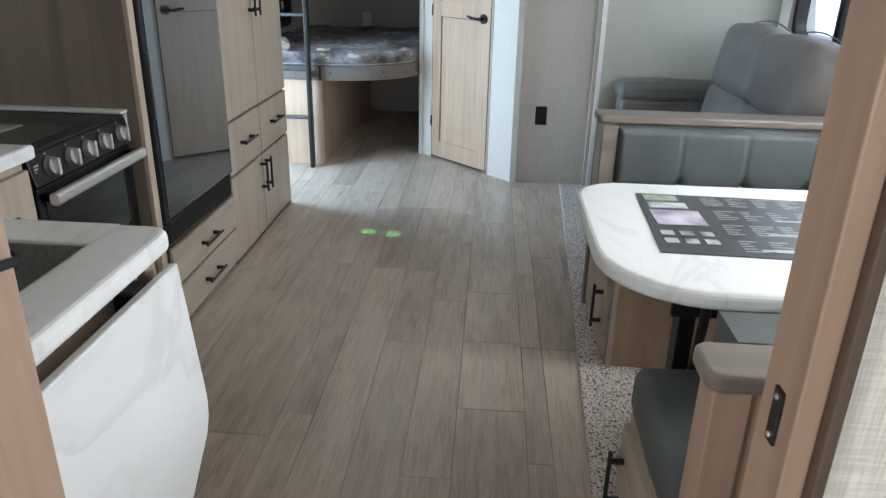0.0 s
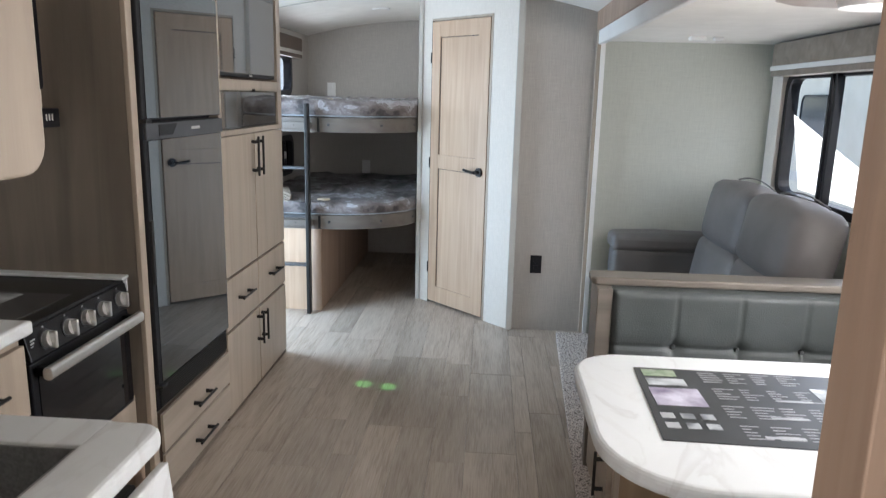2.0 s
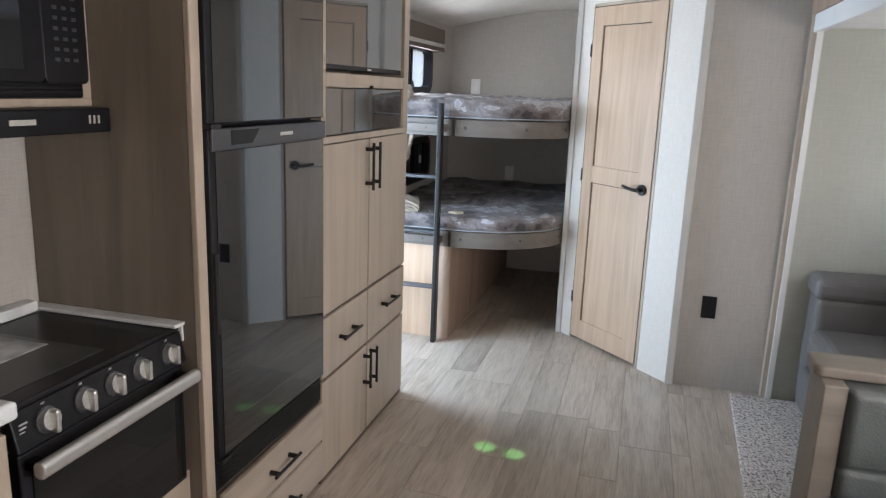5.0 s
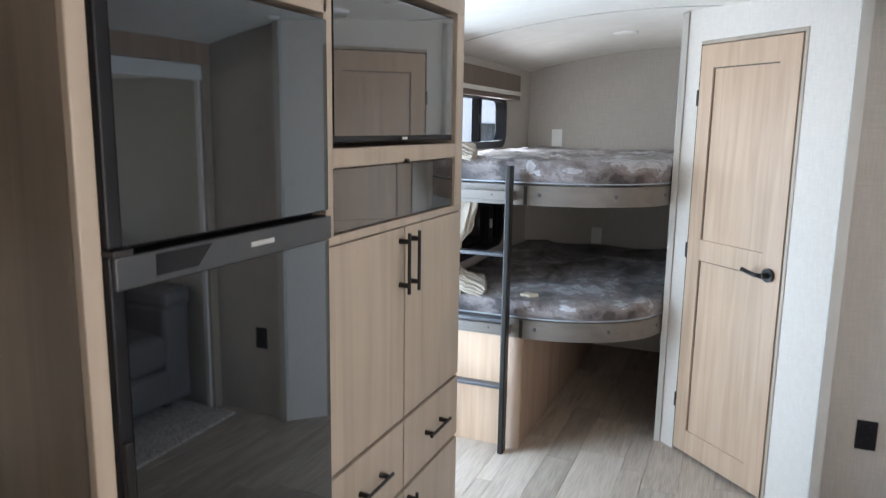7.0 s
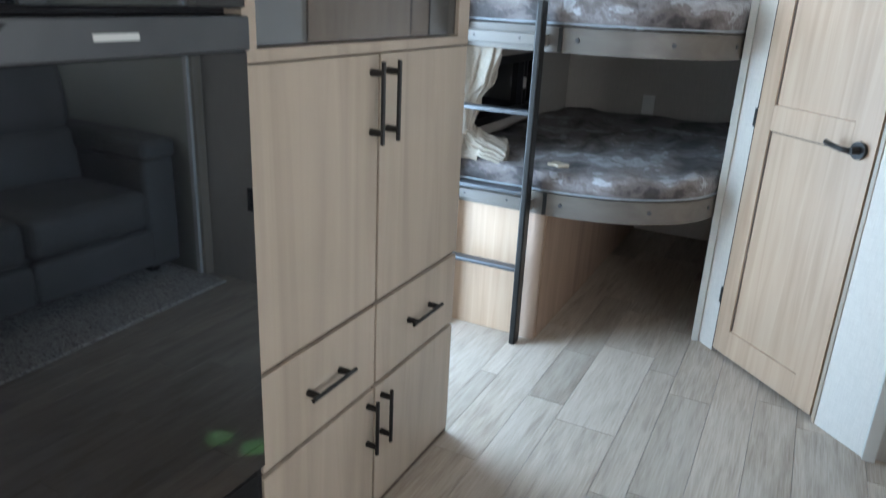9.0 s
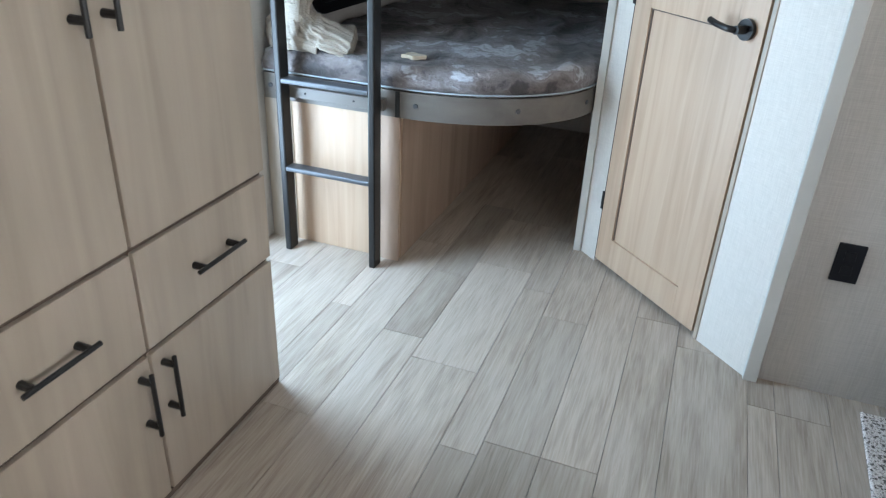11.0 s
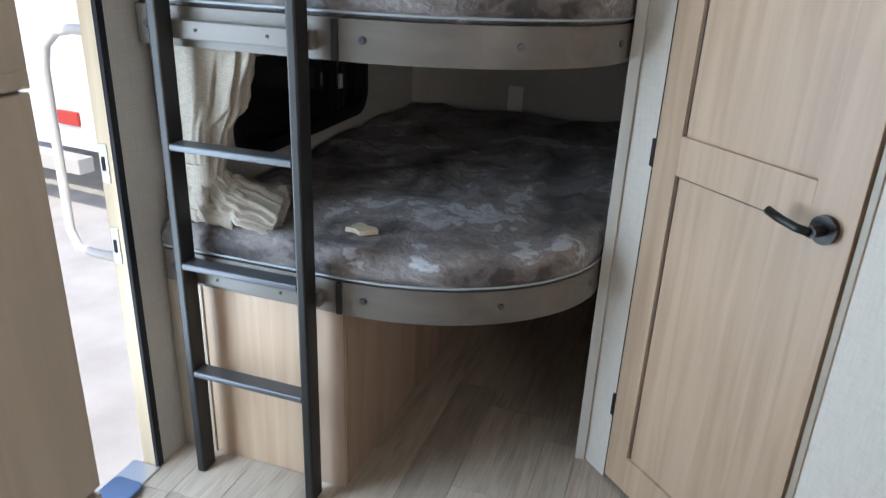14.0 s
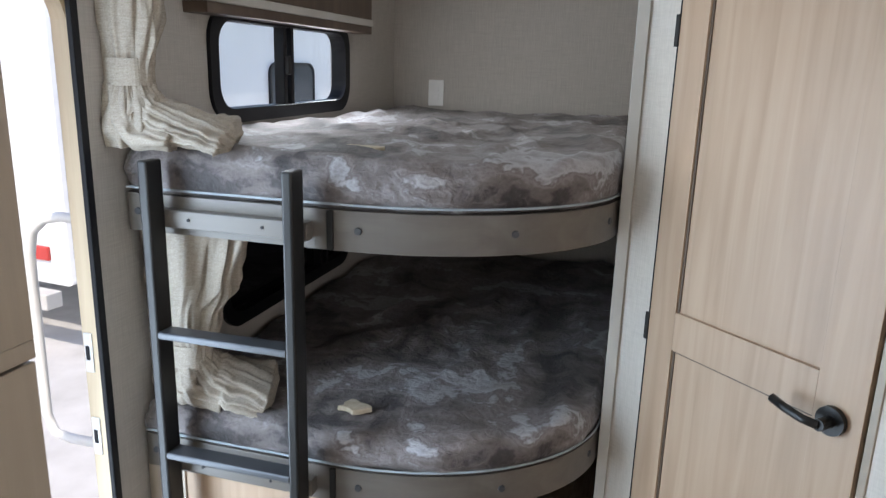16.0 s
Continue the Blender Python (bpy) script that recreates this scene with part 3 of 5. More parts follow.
valance("window_valance", "brown wooden valance with a pale stripe over the bunk window", L, 5.14, 6.29, 1.725, 1.885, 0.075, 1)
valance("window_valance", "greige valance with a white stripe over the sofa window", SX, 3.0, 4.46, 1.6, 1.775, 0.10, -1)

# entry doorway
entry = thing("entry_door_frame", (L, 4.7, 0), "tan entry door frame with steel strike plates and a black gasket", "door frame", kind="structure")
part("jamb", box((L - 0.052, 4.748, -0.06), (L - 0.006, 4.766, 1.81), 0.003), TAN, entry)
part("jamb", box((L - 0.075, 4.042, -0.06), (L - 0.006, 4.06, 1.81), 0.003), TAN, entry)
part("head", box((L - 0.052, 4.05, 1.785), (L - 0.006, 4.762, 1.805), 0.003), TAN, entry)
corner = prism([(4.75, 1.79), (4.63, 1.79)] + [(4.63 + 0.12 * math.sin(radians(a)), 1.66 + 0.12 * math.cos(radians(a))) for a in range(10, 91, 10)], L - 0.05, L - 0.01, "x")
part("rounded_corner", corner, TAN, entry)
part("gasket", box((L - 0.008, 4.745, 0.0), (L + 0.006, 4.768, 1.82), 0.003), BLACK, entry, "black rubber gasket")
for z in (0.70, 0.92):
    s = part("strike_plate", box((L - 0.046, 4.744, z - 0.05), (L - 0.022, 4.749, z + 0.05), 0.002), STEEL, entry, "steel strike plate")
    part("slot", box((L - 0.04, 4.742, z - 0.018), (L - 0.03, 4.7445, z + 0.018), 0.001), BLACK, s)
part("threshold", box((L - 0.085, 4.05, -0.03), (L + 0.012, 4.746, 0.006), 0.004), STEEL, entry, "steel threshold")
mat_blue = thing("door_mat_corner", (L - 0.02, 4.4, 0.006), "blue and black step mat at the entry", "mat")
part("mat_top", prism(rounded(L - 0.07, 4.12, L + 0.03, 4.66, 0.02), 0.007, 0.02, "z", 0.004), BLUE, mat_blue)

# ---- bathroom door ----
bath = thing("bathroom_door", tuple(ANG.translation), "tan wooden two-panel bathroom door, closed", "door", kind="structure", turn=-45)


def dpart(name, lo, hi, mat, parent=None, label="", bevel=0.0):
    return part(name, box(lo, hi, bevel), mat, parent or bath, label, local=True)


# black strip that puts the shade of the hinge-side gap into colour
dpart("gap_strip", (D0 - 0.004, 0.0, 0.012), (D0, 0.035, DTOP + 0.02), BLACK, label="black strip standing in for the dark gap")
dpart("frame_side", (D1 + 0.006, -0.004, 0), (D1 + 0.022, 0.036, DTOP + 0.02), CAB, label="narrow brown frame", bevel=0.002)
# dark strip set in the latch-side gap in place of its shade
dpart("frame_gap", (D1, 0.012, 0.01), (D1 + 0.006, 0.03, DTOP), DARKWOOD)
dpart("frame_top", (D0, -0.004, DTOP + 0.004), (D1 + 0.022, 0.036, DTOP + 0.02), CAB, bevel=0.002)
leaf = dpart("leaf", (D0 + 0.003, 0.006, 0.018), (D1 - 0.003, 0.03, DTOP), DOORWOOD)
st = 0.082
for nm, lo, hi in (("stile", (D0 + 0.003, 0.018), (D0 + st, DTOP)), ("stile", (D1 - st - 0.02, 0.018), (D1 - 0.003, DTOP)),
                   ("rail", (D0 + st, 0.018), (D1 - st - 0.02, 0.13)), ("rail", (D0 + st, 0.965), (D1 - st - 0.02, 1.06)), ("rail", (D0 + st, 1.83), (D1 - st - 0.02, DTOP))):
    dpart(nm, (lo[0], -0.003, lo[1]), (hi[0], 0.006, hi[1]), DOORWOOD, bevel=0.001)
for z0, z1 in ((0.13, 0.965), (1.06, 1.83)):
    dpart("groove", (D0 + st + 0.0005, 0.0025, z0 + 0.001), (D0 + st + 0.006, 0.006, z1 - 0.001), DARKWOOD)
    dpart("groove", (D0 + st + 0.006, 0.0025, z1 - 0.005), (D1 - st - 0.021, 0.006, z1 - 0.0005), DARKWOOD)
for z in (0.26, 1.0, 1.70):
    dpart("hinge", (D0 - 0.008, -0.007, z - 0.035), (D0 + 0.003, 0.0, z + 0.035), BLACKMETAL, label="black hinge", bevel=0.001)
hx, hz = 0.622, 0.975
lever = part("handle", rod((hx, -0.004, hz), (hx, -0.016, hz), 0.029, sides=24), BLACKMETAL, bath, "black lever handle", local=True)
part("neck", rod((hx, -0.014, hz), (hx, -0.05, hz), 0.012, sides=14), BLACKMETAL, lever, local=True)
bm = tube([(hx, -0.05, hz), (hx - 0.03, -0.053, hz), (hx - 0.07, -0.05, hz + 0.004), (hx - 0.105, -0.045, hz + 0.01)], 0.009, 10)
part("lever", bm, BLACKMETAL, lever, local=True, smooth=True)


def outlet(name, label, at, axis, mat, w=0.07, h=0.115):
    x, y, z = at
    o = thing(name, at, label, "outlet")
    lo = (x - w / 2, y - 0.007, z - h / 2) if axis == "y" else (x - 0.0, y - w / 2, z - h / 2)
    hi = (x + w / 2, y, z + h / 2) if axis == "y" else (x + 0.007, y + w / 2, z + h / 2)
    part("cover", box(lo, hi, 0.003), mat, o)
    for dz in (-0.022, 0.022):
        part("socket", box((x - 0.014, y - 0.009, z + dz - 0.014), (x + 0.014, y - 0.0065, z + dz + 0.014), 0.002), mat, o)


outlet("wall_outlet", "black double socket on the pier wall", (0.268, 4.655, 0.43), "y", BLACK)
outlet("wall_outlet", "white socket plate above the lower bunk", (-1.17, BACK, 0.80), "y", WHITE, 0.075, 0.12)
outlet("wall_outlet", "white socket plate above the upper bunk", (-1.487, BACK, 1.485), "y", WHITE, 0.075, 0.12)

# ---- kitchen run ----
CX = -1.165   # cabinet fronts


def along(ob, dy, dz=0.0):
    """Slides a finished unit along the kitchen run."""
    ob.matrix_basis = Matrix.Translation((0, dy, dz)) @ ob.matrix_basis


def bar_handle(parent, a, b, off=0.032, face=0.0):
    """A black bar pull on a face that looks towards +x; a and b are (y, z) ends."""
    d = (Vector((0, *b)) - Vector((0, *a)))
    a3, b3 = Vector((CX + off, *a)), Vector((CX + off, *b))
    h = part("handle", rod(a3, b3, 0.0055, sides=10), BLACKMETAL, parent, "black bar handle")
    for f in (0.14, 0.86):
        q = a3 + (b3 - a3) * f
        part("post", rod(q, (CX + face, q.y, q.z), 0.0075, 0.0085, sides=10), BLACKMETAL, h)


pantry = thing("pantry_cabinet", (-1.42, 3.6, 0), "tall greige wood pantry cabinet with doors and drawers", "cabinet")
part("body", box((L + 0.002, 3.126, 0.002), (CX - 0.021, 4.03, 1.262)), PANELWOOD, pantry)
up = bmesh.new()
box((L + 0.002, 3.125, 1.262), (CX - 0.25, 4.03, 1.99), into=up)
for lo, hi in (((3.125, 1.262), (4.03, 1.285)), ((3.161, 1.452), (3.964, 1.50)), ((3.125, 1.93), (4.03, 2.04)), ((3.125, 1.285), (3.16, 1.93)), ((3.965, 1.285), (4.03, 1.93))):
    box((CX - 0.25, lo[0], lo[1]), (CX, hi[0], hi[1]), 0.0015, into=up)
part("upper_frame", up, CAB, pantry, "pale wood surround of the screen")
# dark strip added behind the fronts to darken the gaps between them
part("gap_backing", box((CX - 0.021, 3.13, 0.03), (CX - 0.012, 4.025, 1.258)), DARKWOOD, pantry)
MID = 3.568
for y0, y1, z0, z1, nm in ((3.128, MID - 0.0045, 0.653, 1.258, "door"), (MID + 0.0045, 4.028, 0.653, 1.258, "door"), (3.128, MID - 0.0045, 0.414, 0.64, "drawer"),
                           (MID + 0.0045, 4.028, 0.414, 0.64, "drawer"), (3.128, MID - 0.0045, 0.02, 0.40, "door"), (MID + 0.0045, 4.028, 0.02, 0.40, "door")):
    f = part(nm, box((CX - 0.014, y0, z0), (CX, y1, z1), 0.002), CAB, pantry)
    if nm == "drawer":
        c = (y0 + y1) / 2
        bar_handle(f, (c - 0.085, (z0 + z1) / 2 + 0.005), (c + 0.085, (z0 + z1) / 2 + 0.005))
    else:
        y = MID - 0.035 if y1 < MID else MID + 0.035
        z = 1.06 if z0 > 0.5 else 0.225
        bar_handle(f, (y, z), (y, z + 0.185 if z0 > 0.5 else z + 0.16))
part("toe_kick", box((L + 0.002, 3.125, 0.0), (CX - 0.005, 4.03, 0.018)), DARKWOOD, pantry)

along(pantry, 0.035)
tv = thing("television", (CX - 0.03, 3.57, 1.5), "flat black television with a glossy screen, set in the cabinet", "television")
part("case", box((CX - 0.06, 3.2, 1.512), (CX - 0.02, 3.955, 1.915), 0.004), BLACK, tv)
part("screen", box((CX - 0.02, 3.21, 1.53), (CX - 0.0165, 3.945, 1.908)), SMOKE, tv, "glossy reflecting screen")
part("badge", box((CX - 0.019, 3.58, 1.517), (CX - 0.0145, 3.61, 1.525), 0.001), STEEL, tv)
tv.matrix_basis = pose(CX - 0.03, 3.605, 1.5, 0, 0, -1.4)
flap = thing("stereo_flap", (CX - 0.01, 3.57, 1.29), "smoked glass flap door under the television", "cabinet door")
part("pane", box((CX - 0.016, 3.166, 1.289), (CX - 0.008, 3.96, 1.448), 0.001), SMOKE, flap)
part("catch", rod((CX - 0.008, 3.565, 1.455), (CX + 0.012, 3.565, 1.455), 0.007, sides=10), BLACKMETAL, flap)
along(flap, 0.035)

# refrigerator
FX = -1.165
panel = thing("fridge_side_panel", (-1.42, 2.44, 0), "tall greige wood panel between stove and fridge", "panel")
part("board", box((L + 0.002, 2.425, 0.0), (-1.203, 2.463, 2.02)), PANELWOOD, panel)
part("edge", box((-1.203, 2.424, 0.0), (-1.185, 2.464, 2.03), 0.003), CAB, panel, "pale front edge")
along(panel, 0.052)
fridge = thing("refrigerator", (-1.4, 2.79, 0.33), "black two-door refrigerator with mirror-dark glossy doors", "refrigerator")
part("body", box((L + 0.03, 2.468, 0.335), (FX - 0.045, 3.118, 1.80), 0.004), BLACK, fridge)
fu = part("freezer_door", box((FX - 0.042, 2.47, 1.352), (FX - 0.002, 3.118, 1.80), 0.005), BLACK, fridge)
part("face", box((FX - 0.002, 2.498, 1.356), (FX, 3.116, 1.797)), FRIDGEFACE, fu, "mirror-dark glossy face")
fl = part("fridge_door", box((FX - 0.042, 2.47, 0.435), (FX - 0.002, 3.118, 1.342), 0.005), BLACK, fridge)
part("face", box((FX - 0.002, 2.498, 0.44), (FX, 3.116, 1.282)), FRIDGEFACE, fl, "mirror-dark glossy face")
part("handle_strip", box((FX - 0.002, 2.475, 1.285), (FX + 0.008, 3.117, 1.341), 0.003), GREYMETAL, fl, "grey grip strip")
part("grip_recess", prism([(2.56, 1.297), (2.66, 1.297), (2.70, 1.335), (2.56, 1.335)], FX + 0.0075, FX + 0.0095, "x"), BLACK, fl, "black grip recess")
part("badge", box((FX + 0.008, 2.815, 1.309), (FX + 0.0092, 2.89, 1.319)), STEEL, fl, "pale badge bar")
for z in (1.347, 0.43):
    part("hinge", box((FX - 0.04, 2.468, z - 0.006), (FX + 0.012, 2.51, z + 0.006), 0.002), BLACKMETAL, fridge)
part("door_grip", box((FX - 0.004, 2.474, 0.80), (FX + 0.006, 2.492, 1.02), 0.003), BLACKMETAL, fl)
vent = part("vent", box((FX - 0.06, 2.47, 0.338), (FX - 0.012, 3.118, 0.43), 0.003), BLACK, fridge, "black vent grille")
for i in range(9):
    z = 0.348 + i * 0.0092
    part("slat", box((FX - 0.012, 2.49, z), (FX - 0.004, 3.10, z + 0.004), 0.001, 1), BLACKMETAL, vent)
fridge.matrix_basis = pose(-1.4, 2.84, 0.33, 0, 0, -1.0)
base = thing("fridge_base_cabinet", (-1.42, 2.79, 0), "greige wood base with two wide drawers under the fridge", "cabinet")
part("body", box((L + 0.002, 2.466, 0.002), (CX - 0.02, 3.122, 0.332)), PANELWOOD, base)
# another dark strip, which darkens the gaps round the drawers
part("gap_backing", box((CX - 0.019, 2.467, 0.01), (CX - 0.010, 3.121, 0.331)), DARKWOOD, base)
for z0, z1 in ((0.022, 0.170), (0.182, 0.326)):
    f = part("drawer", box((CX - 0.018, 2.468, z0), (CX, 3.12, z1), 0.002), CAB_Y, base)
    bar_handle(f, (2.71, (z0 + z1) / 2), (2.88, (z0 + z1) / 2))
over = thing("fridge_top_cabinet", (-1.42, 2.79, 1.81), "pale wood cabinet with a framed door above the fridge", "cabinet")
part("body", box((L + 0.002, 2.466, 1.812), (CX - 0.02, 3.122, 2.0)), CAB, over)
part("face", box((CX - 0.02, 2.466, 1.812), (CX, 3.122, 2.05), 0.002), CAB_Y, over)
od = part("door", box((CX, 2.52, 1.85), (CX + 0.014, 3.05, 2.035), 0.003), CAB_Y, over)
bar_handle(od, (2.7, 1.865), (2.87, 1.865), 0.045)
for unit in (base, over):
    along(unit, 0.05)

# stove
stove = thing("stove", (-1.42, 2.1, 0.3), "black gas stove and oven with steel knobs and handle", "stove")
SXF = -1.235
part("body", box((L + 0.03, 1.838, 0.445), (SXF - 0.03, 2.365, 0.835), 0.003), BLACK, stove)
part("glass_cover", box((L + 0.04, 1.832, 0.842), (SXF - 0.012, 2.372, 0.856), 0.005), HOB, stove, "black glass hob cover")
sheet = part("leaflet", box((-1.62, 1.845, 0.8562), (-1.3, 2.16, 0.8575)), PAPER, stove, "printed leaflet on the cover")
part("picture", box((-1.6, 1.87, 0.8576), (-1.44, 2.14, 0.8585)), PAPERGREY, sheet)
cp = prism([(SXF - 0.03, 0.765), (SXF + 0.01, 0.765), (SXF - 0.008, 0.843), (SXF - 0.03, 0.843)], 1.836, 2.368, "y", 0.003)
part("control_panel", cp, HOB, stove)
for i, y in enumerate((1.914, 2.016, 2.106, 2.197, 2.304)):
    z = 0.803
    k = part("knob", rod((SXF - 0.002, y, z), (SXF + 0.02, y, z + 0.004), 0.024, 0.022, 20), STEEL, stove, "steel knob")
    part("bezel", rod((SXF - 0.004, y, z), (SXF + 0.006, y, z + 0.001), 0.029, 0.028, 20), GREYMETAL, k)
    g = box((SXF + 0.014, y - 0.006, z - 0.023), (SXF + 0.036, y + 0.006, z + 0.025), 0.004)
    part("grip", g, STEEL, k)
    part("mark", box((SXF - 0.0045, y - 0.004, z + 0.033), (SXF - 0.003, y + 0.004, z + 0.037)), PAPERWHITE, stove)
for i in range(3):
    part("badge_bar", box((SXF + 0.0005, 1.85, 0.798 + i * 0.009), (SXF + 0.002, 1.862 + i * 0.004, 0.802 + i * 0.009)), PAPERWHITE, stove)
oven = part("oven_door", box((SXF - 0.03, 1.842, 0.425), (SXF, 2.362, 0.755), 0.004), BLACK, stove)
part("glass", box((SXF, 1.87, 0.44), (SXF + 0.003, 2.355, 0.715)), GLOSSBLACK, oven, "dark oven glass")
hb = prism(rounded(SXF + 0.028, 0.712, SXF + 0.056, 0.748, 0.012, 4), 1.848, 2.362, "y", 0.003)
hb2 = part("handle", hb, STEEL, oven, "brushed steel bar handle")
for y in (1.87, 2.335):
    part("bracket", box((SXF - 0.002, y - 0.012, 0.718), (SXF + 0.032, y + 0.012, 0.742), 0.003), BLACK, hb2)
along(stove, 0.098, -0.022)
under = thing("stove_base_cabinet", (-1.42, 2.1, 0), "greige wood panel under the oven", "cabinet")
part("body", box((L + 0.002, 1.86, 0.0), (-1.238, 2.42, 0.418), 0.002), CAB, under)
for y0, y1 in ((2.372, 2.42),):
    part("filler", box((L + 0.03, y0 + 0.046, 0.42), (-1.25, y1, 0.79)), CAB, under)
along(under, 0.055)

# counters, sink and drop leaf
sides = thing("counter_base_cabinet", (-1.42, 1.5, 0), "greige wood base cabinet beside the stove", "cabinet")
part("body", box((L + 0.002, 1.30, 0.0), (CX - 0.075, 1.912, 0.825)), CAB, sides)
for z0, z1 in ((0.03, 0.6), (0.61, 0.80)):
    f = part("door" if z0 < 0.1 else "drawer", box((CX - 0.075, 1.42, z0), (CX - 0.057, 1.908, z1), 0.002), CAB, sides)
    bar_handle(f, (1.62, z1 - 0.09), (1.79, z1 - 0.09), -0.025, -0.057)
CT = 0.865
worktop = thing("worktop", (-1.1, 1.1, 0.825), "white marbled worktop with rounded corner and sink cut-out", "worktop")
wt = bmesh.new()
corner = [(-0.655 + 0.045 * math.cos(radians(a)), 1.355 + 0.045 * math.sin(radians(a))) for a in range(0, 91, 15)]
nb = 0.004
merge(wt, prism([(-0.725, 0.752), (-0.61, 0.752)] + corner + [(-0.725, 1.40)], 0.827, CT, "z", 0.012, 3))
merge(wt, prism([(-1.697, 0.752), (-1.2, 0.752), (-1.2, 1.40), (CX - 0.04, 1.40), (CX - 0.04, 1.922), (-1.697, 1.922)], 0.827, CT, "z", 0.008, 3))
merge(wt, prism([(-1.21, 1.30), (-0.715, 1.30), (-0.715, 1.40), (-1.21, 1.40)], 0.8275, CT - 0.0004, "z", 0.004))
merge(wt, prism([(-1.21, 0.752), (-0.715, 0.752), (-0.715, 0.83), (-1.21, 0.83)], 0.8275, CT - 0.0004, "z", 0.004))
part("slab", wt, MARBLE, worktop)
part("strip", box((-1.697, 2.4705, 0.79), (-1.238, 2.4768, 0.845), 0.002), MARBLE, worktop)
part("strip_top", box((-1.697, 2.432, 0.836), (-1.232, 2.476, 0.846), 0.003), MARBLE, worktop)
part("back_strip", box((-1.697, 1.923, 0.836), (-1.655, 2.431, CT), 0.003), MARBLE, worktop)
sink = thing("sink", (-1.0, 1.05, 0.66), "dark grey composite sink sunk in the worktop", "sink")
sk = bmesh.new()
box((-1.2, 0.83, 0.66), (-0.72, 1.305, 0.668), into=sk)
for lo, hi in (((-1.2, 0.83), (-1.192, 1.305)), ((-0.728, 0.83), (-0.72, 1.305)), ((-1.192, 0.83), (-0.728, 0.838)), ((-1.192, 1.297), (-0.728, 1.305))):
    box((*lo, 0.668), (*hi, CT - 0.006), into=sk)
part("basin", sk, SINKSTONE, sink)
part("drain", rod((-1.0, 1.05, 0.668), (-1.0, 1.05, 0.672), 0.04, sides=20), STEEL, sink)
pen = thing("peninsula_cabinet", (-0.9, 1.1, 0), "greige wood peninsula cabinet under the sink", "cabinet")
pb = bmesh.new()
for lo, hi in (((-1.15, 0.755, 0), (-1.13, 1.375, 0.826)), ((-0.685, 0.755, 0), (-0.665, 1.375, 0.826)), ((-1.13, 1.355, 0), (-0.685, 1.375, 0.826)), ((-1.13, 0.755, 0), (-0.685, 0.775, 0.826))):
    box(lo, hi, into=pb)
part("body", pb, CAB, pen)
part("edge_batten", box((-0.665, 1.34, 0), (-0.648, 1.378, 0.826), 0.002), JAMBWOOD, pen)
drop = thing("drop_leaf", (-0.63, 1.1, 0.79), "white marbled drop leaf hanging at the peninsula's side", "table leaf")
LT = radians(5)
lf = prism([(0.76, 0.0), (1.375, 0.0), (1.378, -0.27), (1.376, -0.30), (1.366, -0.328), (1.348, -0.352), (1.20, -0.45), (1.12, -0.488), (1.06, -0.495), (0.76, -0.495)], -0.009, 0.009, "x", 0.003)
lf.transform(Matrix.Translation((-0.612, 0, 0.80)) @ Matrix.Rotation(-LT, 4, "Y"))
part("leaf", lf, MARBLE, drop)
part("bracket", box((-0.662, 1.245, 0.755), (-0.625, 1.3, 0.80), 0.004), BLACKMETAL, drop, "black folding bracket")
part("bracket", box((-0.662, 0.85, 0.755), (-0.625, 0.905, 0.80), 0.004), BLACKMETAL, drop, "black folding bracket")

# overhead cabinets, microwave and hood
MX = -1.455
ovc = thing("microwave_cabinet", (-1.5, 1.9, 1.4), "greige wood overhead cabinet round the microwave", "cabinet")
oc = bmesh.new()
for lo, hi in (((1.25, 1.385), (2.475, 1.405)), ((1.25, 1.79), (2.475, 1.99)), ((1.25, 1.405), (1.87, 1.79)), ((2.445, 1.405), (2.475, 1.79))):
    box((L + 0.002, lo[0], lo[1]), (MX - 0.02, hi[0], hi[1]), 0.0015, into=oc)
part("body", oc, CAB, ovc)
f = part("door", box((MX - 0.02, 1.26, 1.41), (MX - 0.003, 1.865, 1.97), 0.002), CAB, ovc)
mw = thing("microwave", (-1.5, 2.07, 1.405), "black built-in microwave with a keypad", "microwave")
part("case", box((L + 0.03, 1.79, 1.406), (MX - 0.01, 2.35, 1.788), 0.006), BLACK, mw)
part("door", prism(rounded(1.785, 1.44, 2.2, 1.725, 0.02), MX - 0.01, MX + 0.024, "x", 0.004), BLACK, mw)
part("window", box((MX + 0.024, 1.82, 1.47), (MX + 0.026, 2.14, 1.70)), GLOSSBLACK, mw)
part("keypad", prism(rounded(2.2, 1.44, 2.335, 1.725, 0.015), MX - 0.01, MX + 0.022, "x", 0.004), BLACK, mw)
for r in range(8):
    for c in range(3):
        part("key", box((MX + 0.022, 2.232 + c * 0.028, 1.49 + r * 0.023), (MX + 0.0235, 2.246 + c * 0.028, 1.498 + r * 0.023)), GREYMETAL, mw)
for z in (1.738, 1.752, 1.766, 1.418, 1.428):
    part("louvre", box((MX - 0.011, 1.81, z), (MX + 0.001, 2.33, z + 0.005), 0.001, 1), BLACKMETAL, mw)
along(mw, 0.09)
hood = thing("range_hood", (-1.5, 2.1, 1.33), "slim black range hood under the microwave", "range hood")
part("canopy", box((L + 0.03, 1.79, 1.325), (-1.42, 2.365, 1.384), 0.004), BLACK, hood)
part("badge", box((-1.42, 2.06, 1.35), (-1.418, 2.13, 1.362)), TRIMGREY, hood, "pale badge bar")
for y in (2.29, 2.305, 2.32):
    part("control_mark", box((-1.42, y, 1.347), (-1.418, y + 0.005, 1.367)), TRIMGREY, hood)
along(hood, 0.108)
oh = thing("overhead_cabinet", (-0.9, 1.0, 1.33), "pale wood overhead cabinet with a rounded end panel above the peninsula", "cabinet")
